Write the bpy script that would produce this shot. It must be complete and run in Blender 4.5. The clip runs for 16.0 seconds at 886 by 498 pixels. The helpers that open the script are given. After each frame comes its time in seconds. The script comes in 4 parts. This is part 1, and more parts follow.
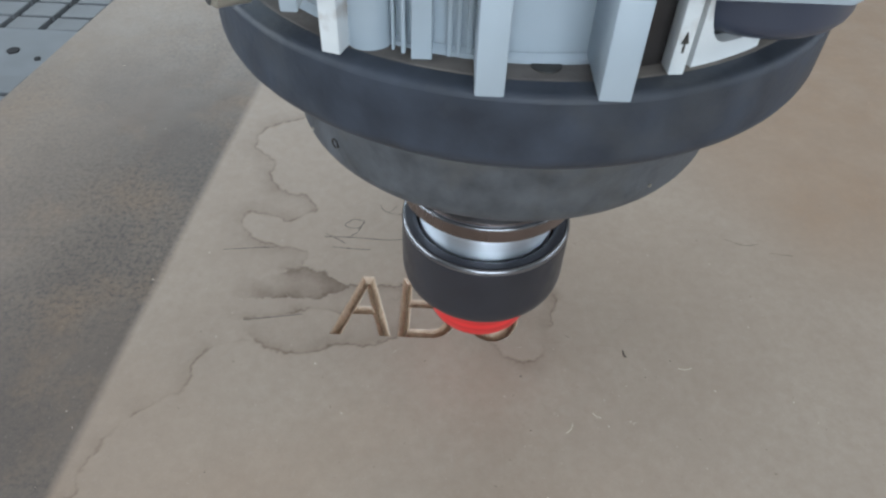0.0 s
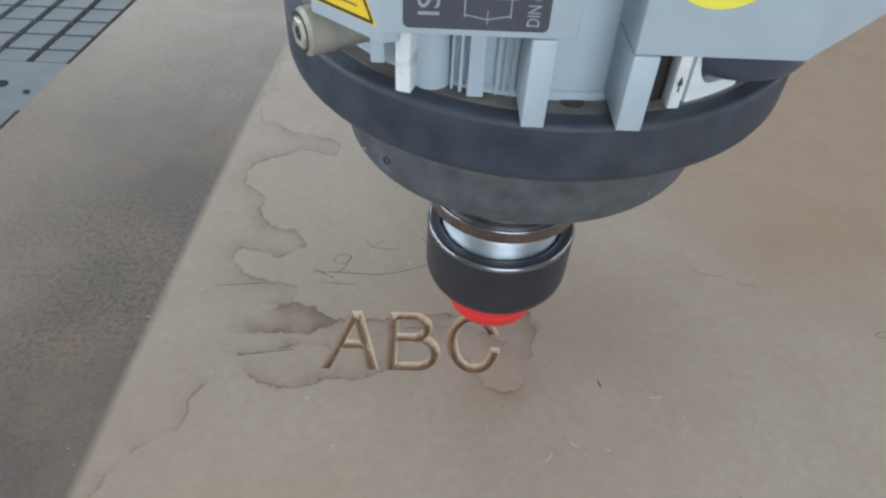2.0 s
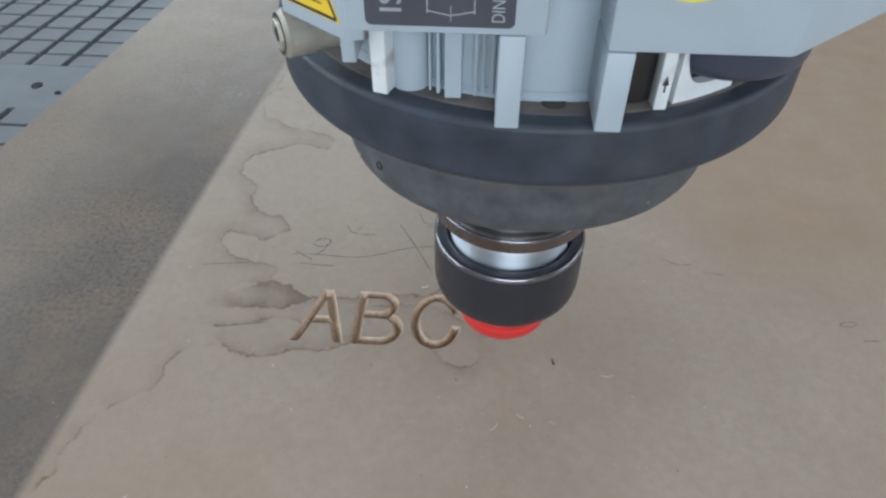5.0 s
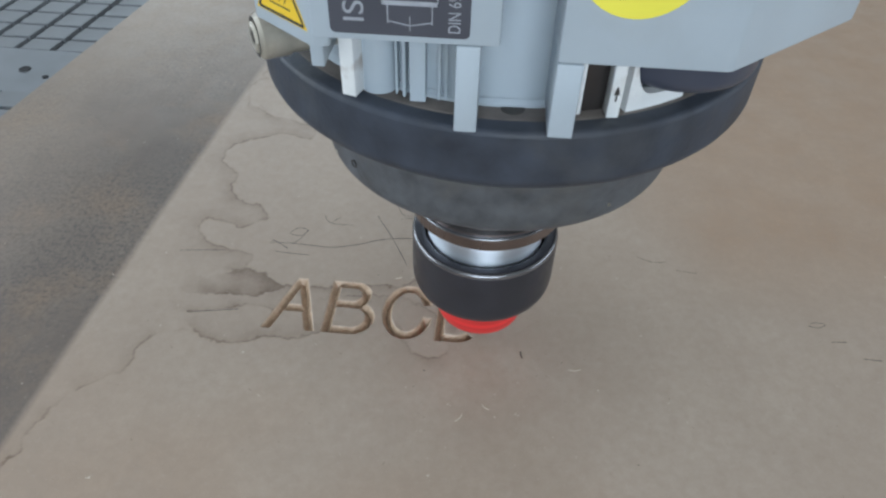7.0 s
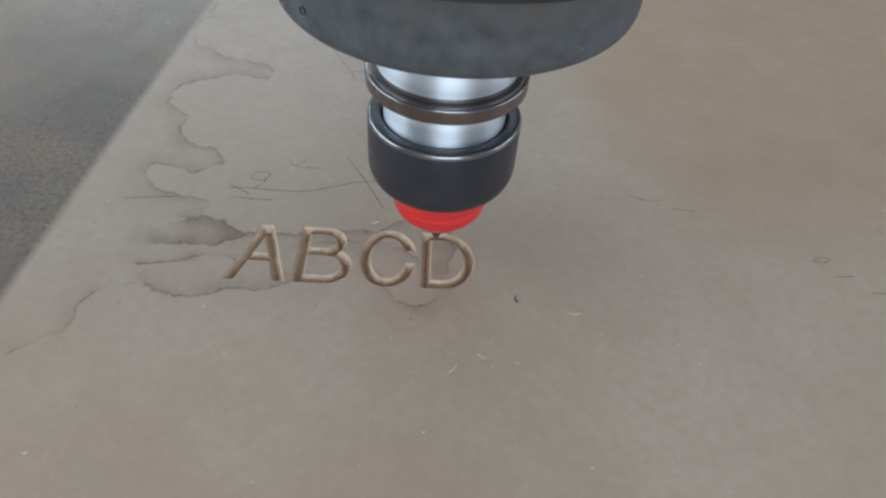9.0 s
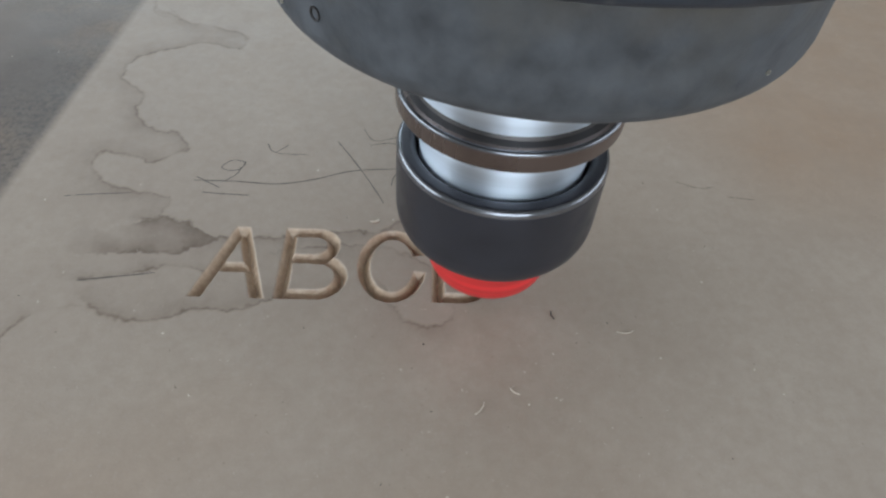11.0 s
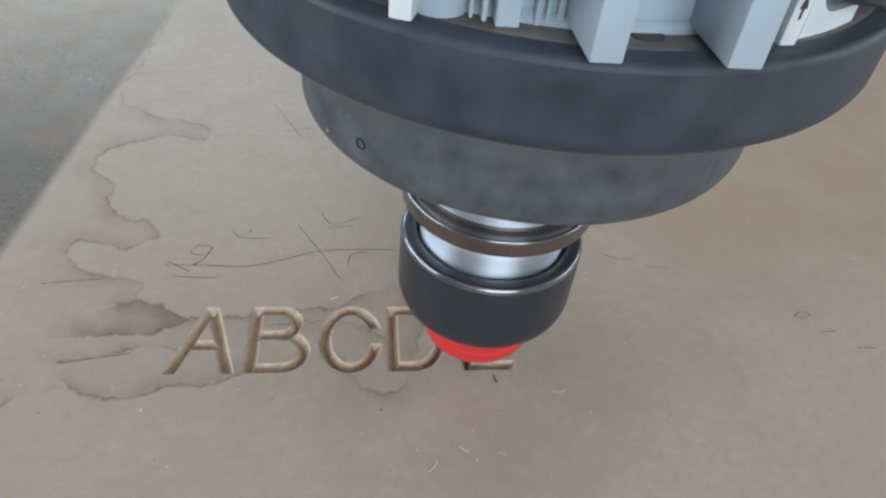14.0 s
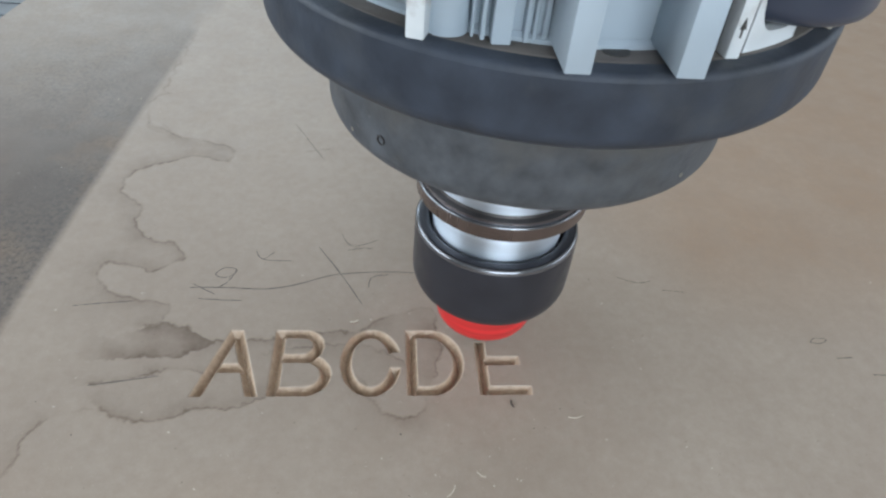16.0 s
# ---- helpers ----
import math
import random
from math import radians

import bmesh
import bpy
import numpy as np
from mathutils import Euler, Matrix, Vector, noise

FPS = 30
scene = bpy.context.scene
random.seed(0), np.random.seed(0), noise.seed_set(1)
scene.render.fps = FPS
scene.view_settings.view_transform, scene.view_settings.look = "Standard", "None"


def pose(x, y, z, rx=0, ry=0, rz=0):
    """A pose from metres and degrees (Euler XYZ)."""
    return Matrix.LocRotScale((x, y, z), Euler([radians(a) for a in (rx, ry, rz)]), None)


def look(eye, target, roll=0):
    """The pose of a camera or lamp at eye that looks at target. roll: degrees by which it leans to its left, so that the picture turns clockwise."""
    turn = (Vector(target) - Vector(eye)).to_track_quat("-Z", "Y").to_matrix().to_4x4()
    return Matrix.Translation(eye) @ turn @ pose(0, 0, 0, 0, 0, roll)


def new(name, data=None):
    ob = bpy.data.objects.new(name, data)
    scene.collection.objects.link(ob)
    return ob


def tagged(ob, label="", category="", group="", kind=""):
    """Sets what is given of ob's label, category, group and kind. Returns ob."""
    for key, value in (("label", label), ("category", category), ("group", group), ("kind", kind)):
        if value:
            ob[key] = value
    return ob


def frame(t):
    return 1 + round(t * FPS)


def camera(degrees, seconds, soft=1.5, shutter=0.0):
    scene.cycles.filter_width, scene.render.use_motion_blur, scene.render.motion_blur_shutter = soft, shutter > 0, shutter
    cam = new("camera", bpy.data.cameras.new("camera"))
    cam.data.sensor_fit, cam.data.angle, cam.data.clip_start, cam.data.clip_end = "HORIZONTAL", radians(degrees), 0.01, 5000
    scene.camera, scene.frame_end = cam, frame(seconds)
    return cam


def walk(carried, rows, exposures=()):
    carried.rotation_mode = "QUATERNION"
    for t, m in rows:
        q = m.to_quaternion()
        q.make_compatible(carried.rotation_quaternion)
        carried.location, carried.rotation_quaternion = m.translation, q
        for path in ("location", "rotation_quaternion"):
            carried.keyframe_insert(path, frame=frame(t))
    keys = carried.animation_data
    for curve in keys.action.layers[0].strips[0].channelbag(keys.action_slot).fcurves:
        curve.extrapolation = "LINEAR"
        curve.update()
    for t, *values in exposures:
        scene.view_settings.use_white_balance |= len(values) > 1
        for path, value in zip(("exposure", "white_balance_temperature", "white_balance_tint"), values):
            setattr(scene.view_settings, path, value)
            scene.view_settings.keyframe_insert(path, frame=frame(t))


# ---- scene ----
cam = camera(66.80, 16.0, soft=2.4)
PATH = [
    (0, (0.03867, -0.14079, 0.18395), (0.03785, 0.07140, -0.02812), 2.15),
    (0.5, (0.03632, -0.14007, 0.18796), (0.03681, 0.07106, -0.02517), 2.24),
    (1, (0.03931, -0.14376, 0.19532), (0.04297, 0.06768, -0.01747), 2.61),
    (1.5, (0.03631, -0.14468, 0.20115), (0.04332, 0.06891, -0.00940), 2.88),
    (2, (0.03693, -0.14265, 0.20017), (0.04462, 0.07236, -0.00890), 3.23),
    (2.5, (0.04105, -0.14107, 0.20114), (0.04741, 0.07497, -0.00691), 3.03),
    (3, (0.03832, -0.14395, 0.20354), (0.04475, 0.07393, -0.00259), 3.25),
    (3.2, (0.04281, -0.14778, 0.19901), (0.04753, 0.07124, -0.00595), 3.11),
    (5.5, (0.07103, -0.16067, 0.20145), (0.05245, 0.05823, -0.00285), 0.32),
    (6, (0.06625, -0.16609, 0.20431), (0.04750, 0.05046, -0.00246), 1.67),
    (6.5, (0.07500, -0.17900, 0.19500), (0.0577, 0.0430, -0.00615), 2.50),
    (7, (0.08078, -0.16126, 0.20003), (0.06630, 0.05679, -0.00550), 1.52),
    (7.5, (0.07793, -0.16122, 0.18469), (0.07584, 0.05967, -0.01829), 1.70),
    (8, (0.07670, -0.15799, 0.18710), (0.08290, 0.05619, -0.02287), 3.42),
    (8.2, (0.07502, -0.16309, 0.18610), (0.08484, 0.05207, -0.02272), 4.79),
    (10.3, (0.06294, -0.12029, 0.14859), (0.07003, 0.07903, -0.07551), 3.74),
    (10.5, (0.06477, -0.11718, 0.14806), (0.07209, 0.08043, -0.07754), 3.87),
    (11, (0.06092, -0.11650, 0.14575), (0.07567, 0.08872, -0.07258), 4.68),
    (11.5, (0.05369, -0.11804, 0.14930), (0.07946, 0.10011, -0.05503), 4.79),
    (12, (0.05213, -0.11952, 0.15411), (0.08797, 0.10245, -0.04450), 6.42),
    (12.5, (0.05688, -0.12505, 0.15746), (0.09687, 0.09859, -0.03846), 6.57),
    (13, (0.05612, -0.12730, 0.16201), (0.09538, 0.09551, -0.03501), 6.39),
    (13.5, (0.05635, -0.12840, 0.16249), (0.09388, 0.09500, -0.03420), 6.28),
    (14, (0.05927, -0.13039, 0.16575), (0.09517, 0.09273, -0.03156), 6.47),
    (14.5, (0.05701, -0.13232, 0.16897), (0.09108, 0.09117, -0.02824), 6.35),
    (15, (0.05831, -0.13025, 0.17118), (0.09050, 0.09329, -0.02629), 6.04),
    (15.5, (0.06175, -0.12742, 0.17541), (0.09165, 0.09625, -0.02227), 5.39),
    (16, (0.05773, -0.12834, 0.17481), (0.08657, 0.09576, -0.02254), 5.63),
]
EXPOSURES = [(0, 0.05), (2, 0.04), (3, 0.0), (5.5, 0.01), (6, 0.0), (8.2, -0.02), (10.3, -0.17), (11, -0.10), (11.6, 0.05), (12.0, 0.02), (12.5, 0.06), (14, 0.13), (16, 0.14)]
walk(cam, [(t, look(eye, target, roll)) for t, eye, target, roll in PATH], EXPOSURES)

# ---- world, light ----
world = bpy.data.worlds.new("sky")
scene.world = world
world.use_nodes = True
wn = world.node_tree.nodes
sky = wn.new("ShaderNodeTexSky")
sky.sky_type, sky.sun_disc = "NISHITA", False
sky.sun_elevation, sky.sun_rotation = radians(40), radians(235)
world.node_tree.links.new(sky.outputs[0], wn["Background"].inputs[0])
wn["Background"].inputs[1].default_value = 0.1


def area_lamp(name, eye, target, sx, sy, power, color):
    lamp = bpy.data.lights.new(name, "AREA")
    lamp.shape, lamp.size, lamp.size_y, lamp.energy, lamp.color = "RECTANGLE", sx, sy, power, color
    ob = new(name, lamp)
    ob.matrix_world = look(eye, target)
    return ob


# Daylight that enters by the hall's openings: a long window bay, the roller gate, a roof light and a high window strip.
area_lamp("window_daylight", (-4.9, 0.8, 1.6), (0, 0.8, 1.0), 6.0, 2.4, 228, (0.81, 0.912, 1.0))
area_lamp("gate_daylight", (0.6, -4.9, 1.7), (0, 0, 0.6), 3.4, 2.6, 210, (0.79, 0.905, 1.0))
area_lamp("roof_daylight", (0.4, -0.9, 3.92), (0.4, -0.9, 0), 2.4, 3.4, 46, (0.86, 0.922, 1.0))
area_lamp("clerestory_daylight", (-1.6, 6.9, 3.0), (-0.4, 0, 0.4), 6.0, 1.3, 122, (0.72, 0.89, 1.0))
# Added fill with no known window, softens the tool's shadow on the board.
area_lamp("east_fill", (5.9, 0.6, 1.8), (0, 0.4, 0.6), 5.0, 2.2, 104, (0.82, 0.918, 1.0))


# ---- materials ----
def material(name, base, rough=0.5, metal=0.0, vary=0.12, scale=40.0, bump=0.0, bump_scale=400.0, tint=None, tint_scale=12.0, tint_low=0.5, tint_high=0.75, spec=0.5, scratch=0.0, streak=None):
    """A painted, metal or plastic surface: grain, a broader second tone, and fine relief, in metres of the object's own space."""
    m = bpy.data.materials.new(name)
    m.use_nodes = True
    n, l = m.node_tree.nodes, m.node_tree.links
    b = n["Principled BSDF"]
    b.inputs["Metallic"].default_value = metal
    b.inputs["Specular IOR Level"].default_value = spec
    tc = n.new("ShaderNodeTexCoord")
    grain = n.new("ShaderNodeTexNoise")
    grain.inputs["Scale"].default_value, grain.inputs["Detail"].default_value = scale, 8
    if streak:
        sm = n.new("ShaderNodeMapping")
        sm.inputs["Scale"].default_value = streak
        l.new(tc.outputs["Object"], sm.inputs["Vector"])
        l.new(sm.outputs[0], grain.inputs["Vector"])
    else:
        l.new(tc.outputs["Object"], grain.inputs["Vector"])
    ramp = n.new("ShaderNodeMapRange")
    ramp.inputs["From Min"].default_value, ramp.inputs["From Max"].default_value = 0.3, 0.7
    ramp.inputs["To Min"].default_value, ramp.inputs["To Max"].default_value = 1 - vary, 1 + vary
    l.new(grain.outputs["Fac"], ramp.inputs["Value"])
    mul = n.new("ShaderNodeMix")
    mul.data_type, mul.blend_type = "RGBA", "MULTIPLY"
    mul.inputs["Factor"].default_value = 1.0
    mul.inputs["A"].default_value = (*base, 1)
    l.new(ramp.outputs[0], mul.inputs["B"])
    out = mul.outputs["Result"]
    if tint:
        big = n.new("ShaderNodeTexNoise")
        big.inputs["Scale"].default_value, big.inputs["Detail"].default_value = tint_scale, 6
        l.new(tc.outputs["Object"], big.inputs["Vector"])
        tr = n.new("ShaderNodeMapRange")
        tr.inputs["From Min"].default_value, tr.inputs["From Max"].default_value = tint_low, tint_high
        l.new(big.outputs["Fac"], tr.inputs["Value"])
        mix = n.new("ShaderNodeMix")
        mix.data_type = "RGBA"
        mix.inputs["B"].default_value = (*tint, 1)
        l.new(tr.outputs[0], mix.inputs["Factor"])
        l.new(out, mix.inputs["A"])
        out = mix.outputs["Result"]
    l.new(out, b.inputs["Base Color"])
    rr = n.new("ShaderNodeMapRange")
    rr.inputs["From Min"].default_value, rr.inputs["From Max"].default_value = 0.3, 0.7
    rr.inputs["To Min"].default_value, rr.inputs["To Max"].default_value = max(0.03, rough - 0.08), min(1, rough + 0.08)
    l.new(grain.outputs["Fac"], rr.inputs["Value"])
    l.new(rr.outputs[0], b.inputs["Roughness"])
    if bump:
        fine = n.new("ShaderNodeTexNoise")
        fine.inputs["Scale"].default_value, fine.inputs["Detail"].default_value = bump_scale, 6
        if scratch:
            mp = n.new("ShaderNodeMapping")
            mp.inputs["Scale"].default_value = (1, 1, scratch)
            l.new(tc.outputs["Object"], mp.inputs["Vector"])
            l.new(mp.outputs[0], fine.inputs["Vector"])
        else:
            l.new(tc.outputs["Object"], fine.inputs["Vector"])
        bp = n.new("ShaderNodeBump")
        bp.inputs["Strength"].default_value, bp.inputs["Distance"].default_value = bump, 0.0004
        l.new(fine.outputs["Fac"], bp.inputs["Height"])
        l.new(bp.outputs[0], b.inputs["Normal"])
    return m


def dust_band(m, colour, low, high):
    """Fine dust that has settled in a ragged band round a turned part, between two heights."""
    n, l = m.node_tree.nodes, m.node_tree.links
    socket = n["Principled BSDF"].inputs["Base Color"]
    before = socket.links[0].from_socket
    tc, sep = n.new("ShaderNodeTexCoord"), n.new("ShaderNodeSeparateXYZ")
    l.new(tc.outputs["Object"], sep.inputs[0])
    cloud = n.new("ShaderNodeTexNoise")
    cloud.inputs["Scale"].default_value, cloud.inputs["Detail"].default_value = 55, 7
    l.new(tc.outputs["Object"], cloud.inputs["Vector"])
    lift = n.new("ShaderNodeMath")
    lift.operation = "MULTIPLY_ADD"
    lift.inputs[1].default_value, lift.inputs[2].default_value = 0.03, -0.015
    l.new(cloud.outputs["Fac"], lift.inputs[0])
    add = n.new("ShaderNodeMath")
    l.new(sep.outputs["Z"], add.inputs[0])
    l.new(lift.outputs[0], add.inputs[1])
    ramp = n.new("ShaderNodeMapRange")
    for key, v in (("From Min", low), ("From Max", high), ("To Min", 0.0), ("To Max", 0.85)):
        ramp.inputs[key].default_value = v
    l.new(add.outputs[0], ramp.inputs["Value"])
    mix = n.new("ShaderNodeMix")
    mix.data_type = "RGBA"
    mix.inputs["B"].default_value = (*colour, 1)
    l.new(ramp.outputs[0], mix.inputs["Factor"])
    l.new(before, mix.inputs["A"])
    l.new(mix.outputs["Result"], socket)


def scuffs(m, colour, size):
    """Scattered pale knocks and short rubbed marks in the paint."""
    n, l = m.node_tree.nodes, m.node_tree.links
    socket = n["Principled BSDF"].inputs["Base Color"]
    before = socket.links[0].from_socket
    tc = n.new("ShaderNodeTexCoord")
    cells = n.new("ShaderNodeTexVoronoi")
    cells.inputs["Scale"].default_value = 130
    bend = n.new("ShaderNodeTexNoise")
    bend.inputs["Scale"].default_value, bend.inputs["Detail"].default_value = 260, 4
    l.new(tc.outputs["Object"], bend.inputs["Vector"])
    shift = n.new("ShaderNodeVectorMath")
    shift.operation = "MULTIPLY_ADD"
    shift.inputs[1].default_value = (0.006, 0.006, 0.006)
    l.new(bend.outputs["Color"], shift.inputs[0])
    l.new(tc.outputs["Object"], shift.inputs[2])
    l.new(shift.outputs[0], cells.inputs["Vector"])
    near = n.new("ShaderNodeMapRange")
    for key, v in (("From Min", size * 130 * 2.2), ("From Max", size * 130), ("To Min", 0.0), ("To Max", 1.0)):
        near.inputs[key].default_value = v
    l.new(cells.outputs["Distance"], near.inputs["Value"])
    some = n.new("ShaderNodeTexNoise")
    some.inputs["Scale"].default_value, some.inputs["Detail"].default_value = 38, 3
    l.new(tc.outputs["Object"], some.inputs["Vector"])
    few = n.new("ShaderNodeMapRange")
    for key, v in (("From Min", 0.50), ("From Max", 0.68), ("To Min", 0.0), ("To Max", 0.75)):
        few.inputs[key].default_value = v
    l.new(some.outputs["Fac"], few.inputs["Value"])
    both = n.new("ShaderNodeMath")
    both.operation = "MULTIPLY"
    l.new(near.outputs[0], both.inputs[0])
    l.new(few.outputs[0], both.inputs[1])
    mix = n.new("ShaderNodeMix")
    mix.data_type = "RGBA"
    mix.inputs["B"].default_value = (*colour, 1)
    l.new(both.outputs[0], mix.inputs["Factor"])
    l.new(before, mix.inputs["A"])
    l.new(mix.outputs["Result"], socket)


def board_material():
    """Weathered fibreboard: grey-brown skin, a darker bare strip, water stains, and pale fibre where it is cut."""
    m = bpy.data.materials.new("fibreboard")
    m.use_nodes = True
    n, l = m.node_tree.nodes, m.node_tree.links
    b = n["Principled BSDF"]
    b.inputs["Specular IOR Level"].default_value = 0.5
    geo = n.new("ShaderNodeNewGeometry")
    marks = n.new("ShaderNodeAttribute")
    marks.attribute_name = "marks"
    sep = n.new("ShaderNodeSeparateColor")
    l.new(marks.outputs["Color"], sep.inputs[0])

    def noise_tex(scale, detail=6, rough=0.6, stretch=None):
        t = n.new("ShaderNodeTexNoise")
        t.inputs["Scale"].default_value, t.inputs["Detail"].default_value, t.inputs["Roughness"].default_value = scale, detail, rough
        if stretch:
            mp = n.new("ShaderNodeMapping")
            mp.inputs["Scale"].default_value = stretch
            l.new(geo.outputs["Position"], mp.inputs["Vector"])
            l.new(mp.outputs[0], t.inputs["Vector"])
        else:
            l.new(geo.outputs["Position"], t.inputs["Vector"])
        return t.outputs["Fac"]

    def span(value, low, high, a=0.0, z=1.0):
        r = n.new("ShaderNodeMapRange")
        for key, v in (("From Min", low), ("From Max", high), ("To Min", a), ("To Max", z)):
            r.inputs[key].default_value = v
        l.new(value, r.inputs["Value"])
        return r.outputs[0]

    def blend(fac, a, c, mode="MIX"):
        x = n.new("ShaderNodeMix")
        x.data_type, x.blend_type = "RGBA", mode
        for key, v in (("Factor", fac), ("A", a), ("B", c)):
            if isinstance(v, (int, float)):
                x.inputs[key].default_value = v
            elif isinstance(v, tuple):
                x.inputs[key].default_value = (*v, 1)
            else:
                l.new(v, x.inputs[key])
        return x.outputs["Result"]

    def times(a, c):
        x = n.new("ShaderNodeMath")
        x.operation = "MULTIPLY"
        for k, v in enumerate((a, c)):
            if isinstance(v, (int, float)):
                x.inputs[k].default_value = v
            else:
                l.new(v, x.inputs[k])
        return x.outputs[0]

    warm = n.new("ShaderNodeAttribute")
    warm.attribute_name = "warm"
    skin = blend(span(noise_tex(9, 4), 0.42, 0.66), SKIN_A, SKIN_B)
    skin = blend(times(warm.outputs["Fac"], span(noise_tex(30, 5), 0.3, 0.65, 0.55, 1.0)), skin, SKIN_W)
    skin = blend(span(noise_tex(48, 6, 0.65), 0.35, 0.75, 0.0, 0.4), skin, SKIN_C)
    skin = blend(span(noise_tex(240, 8, 0.75), 0.38, 0.72, 0.0, 0.6), skin, SKIN_C)
    skin = blend(span(noise_tex(520, 6, 0.7), 0.58, 0.74, 0.0, 0.55), skin, SKIN_D)
    skin = blend(span(noise_tex(1400, 4, 0.6), 0.60, 0.76, 0.0, 0.5), skin, (0.44, 0.38, 0.32))
    skin = blend(span(noise_tex(1100, 3, 0.5), 0.32, 0.22, 0.0, 0.5), skin, (0.11, 0.085, 0.065))
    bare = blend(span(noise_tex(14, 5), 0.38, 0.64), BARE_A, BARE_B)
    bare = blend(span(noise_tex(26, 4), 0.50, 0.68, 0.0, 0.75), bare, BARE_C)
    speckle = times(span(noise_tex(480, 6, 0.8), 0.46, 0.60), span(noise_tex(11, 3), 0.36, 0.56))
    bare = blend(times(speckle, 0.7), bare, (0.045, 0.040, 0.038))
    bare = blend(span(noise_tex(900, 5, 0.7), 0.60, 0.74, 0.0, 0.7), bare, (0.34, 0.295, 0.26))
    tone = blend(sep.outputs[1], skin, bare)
    tone = blend(times(sep.outputs[0], span(noise_tex(220, 5), 0.25, 0.75, 0.7, 1.15)), tone, STAIN, "MULTIPLY")
    cut = blend(span(noise_tex(500, 6, 0.7), 0.3, 0.7), CUT_A, CUT_B)
    tone = blend(sep.outputs[2], tone, cut)
    tone = blend(times(marks.outputs["Alpha"], span(noise_tex(700, 5, 0.7), 0.3, 0.62)), tone, BURR)
    l.new(tone, b.inputs["Base Color"])
    l.new(span(noise_tex(60, 5), 0.3, 0.7, 0.38, 0.52), b.inputs["Roughness"])
    bp = n.new("ShaderNodeBump")
    bp.inputs["Strength"].default_value, bp.inputs["Distance"].default_value = 0.3, 0.0003
    l.new(noise_tex(900, 6, 0.7), bp.inputs["Height"])
    l.new(bp.outputs[0], b.inputs["Normal"])
    return m


SKIN_A, SKIN_B, SKIN_C = (0.350, 0.280, 0.222), (0.381, 0.312, 0.250), (0.280, 0.215, 0.166)
SKIN_D, SKIN_W = (0.39, 0.325, 0.275), (0.325, 0.222, 0.150)
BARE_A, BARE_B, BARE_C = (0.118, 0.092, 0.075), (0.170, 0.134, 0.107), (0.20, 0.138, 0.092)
STAIN = (0.40, 0.335, 0.29)
CUT_A, CUT_B = (0.52, 0.385, 0.27), (0.34, 0.235, 0.16)
BURR = (0.66, 0.52, 0.41)
FIBRE = board_material()
# Brown dust clings below the flange.
DARK_PAINT = material("dark_slate_paint", (0.037, 0.044, 0.059), 0.52, 0.0, 0.3, 130, 0.35, 500, (0.082, 0.084, 0.086), 46, 0.50, 0.82, spec=0.34)
CAST = material("worn_cast_grey", (0.077, 0.081, 0.089), 0.6, 0.1, 0.34, 210, 0.6, 500, (0.116, 0.110, 0.102), 60, 0.52, 0.85)
scuffs(DARK_PAINT, (0.16, 0.165, 0.17), 0.0006)
scuffs(CAST, (0.20, 0.195, 0.185), 0.0005)
dust_band(CAST, (0.112, 0.096, 0.077), 0.1065, 0.1190)
HOUSING = material("pale_grey_paint", (0.385, 0.442, 0.492), 0.40, 0.0, 0.06, 50, 0.15, 900, (0.33, 0.35, 0.36), 40, 0.58, 0.85)
DUSTY = material("dusty_ledge", (0.135, 0.118, 0.108), 0.8, 0.0, 0.3, 160, 0.5, 700, (0.22, 0.19, 0.165), 50)
BLACK_OXIDE = material("black_oxide_steel", (0.033, 0.033, 0.041), 0.36, 0.3, 0.1, 160, 0.06, 900, None)
# Browned steel of the ring; also the painted shade on the taper root.
BROWN_STEEL_AND_SHADE = material("browned_steel_and_shade", (0.17, 0.130, 0.115), 0.28, 0.75, 0.2, 70, 0.05, 40, None, scratch=60, streak=(1, 1, 0.1))
# Paler, glossier steel that puts highlight lines into the colour of edges.
EDGE_HIGHLIGHT = material("edge_highlight_steel", (0.20, 0.20, 0.215), 0.2, 0.85, 0.2, 120)
BRIGHT_STEEL = material("turned_bright_steel", (0.78, 0.85, 0.94), 0.4, 0.9, 0.2, 120, 0.3, 24, None, scratch=160, streak=(0.04, 0.04, 1.6))
def turned_gloss(m):
    """Fine turning grooves round the axis draw highlights out along it."""
    n = m.node_tree.nodes
    way = n.new("ShaderNodeTangent")
    way.direction_type, way.axis = "RADIAL", "Z"
    b = n["Principled BSDF"]
    b.inputs["Anisotropic"].default_value, b.inputs["Anisotropic Rotation"].default_value = 0.85, 0.25
    m.node_tree.links.new(way.outputs[0], b.inputs["Tangent"])


turned_gloss(BRIGHT_STEEL)
# Dark steel; also colours the backing that stands for shade in the slot.
DARK_STEEL_AND_SHADE = material("dark_steel_and_slot_shade", (0.07, 0.062, 0.06), 0.4, 0.7, 0.15, 120)
RED_PLASTIC = material("red_plastic", (0.62, 0.030, 0.030), 0.38, 0.0, 0.3, 90, streak=(0.2, 0.2, 6))
CARBIDE = material("carbide_cutter", (0.13, 0.12, 0.115), 0.35, 0.8)
LABEL_GREY = material("dark_label_film", (0.058, 0.060, 0.076), 0.4, 0.0, 0.08, 90)
LABEL_INK = material("pale_label_ink", (0.32, 0.335, 0.37), 0.5, 0.0, 0.15, 300)
YELLOW = material("yellow_sign_film", (0.75, 0.50, 0.03), 0.4, 0.0, 0.06, 90)
LEMON = material("lemon_sticker_film", (0.80, 0.72, 0.08), 0.4, 0.0, 0.05, 90)
GREEN = material("green_sticker_film", (0.005, 0.215, 0.115), 0.4, 0.0, 0.06, 90)
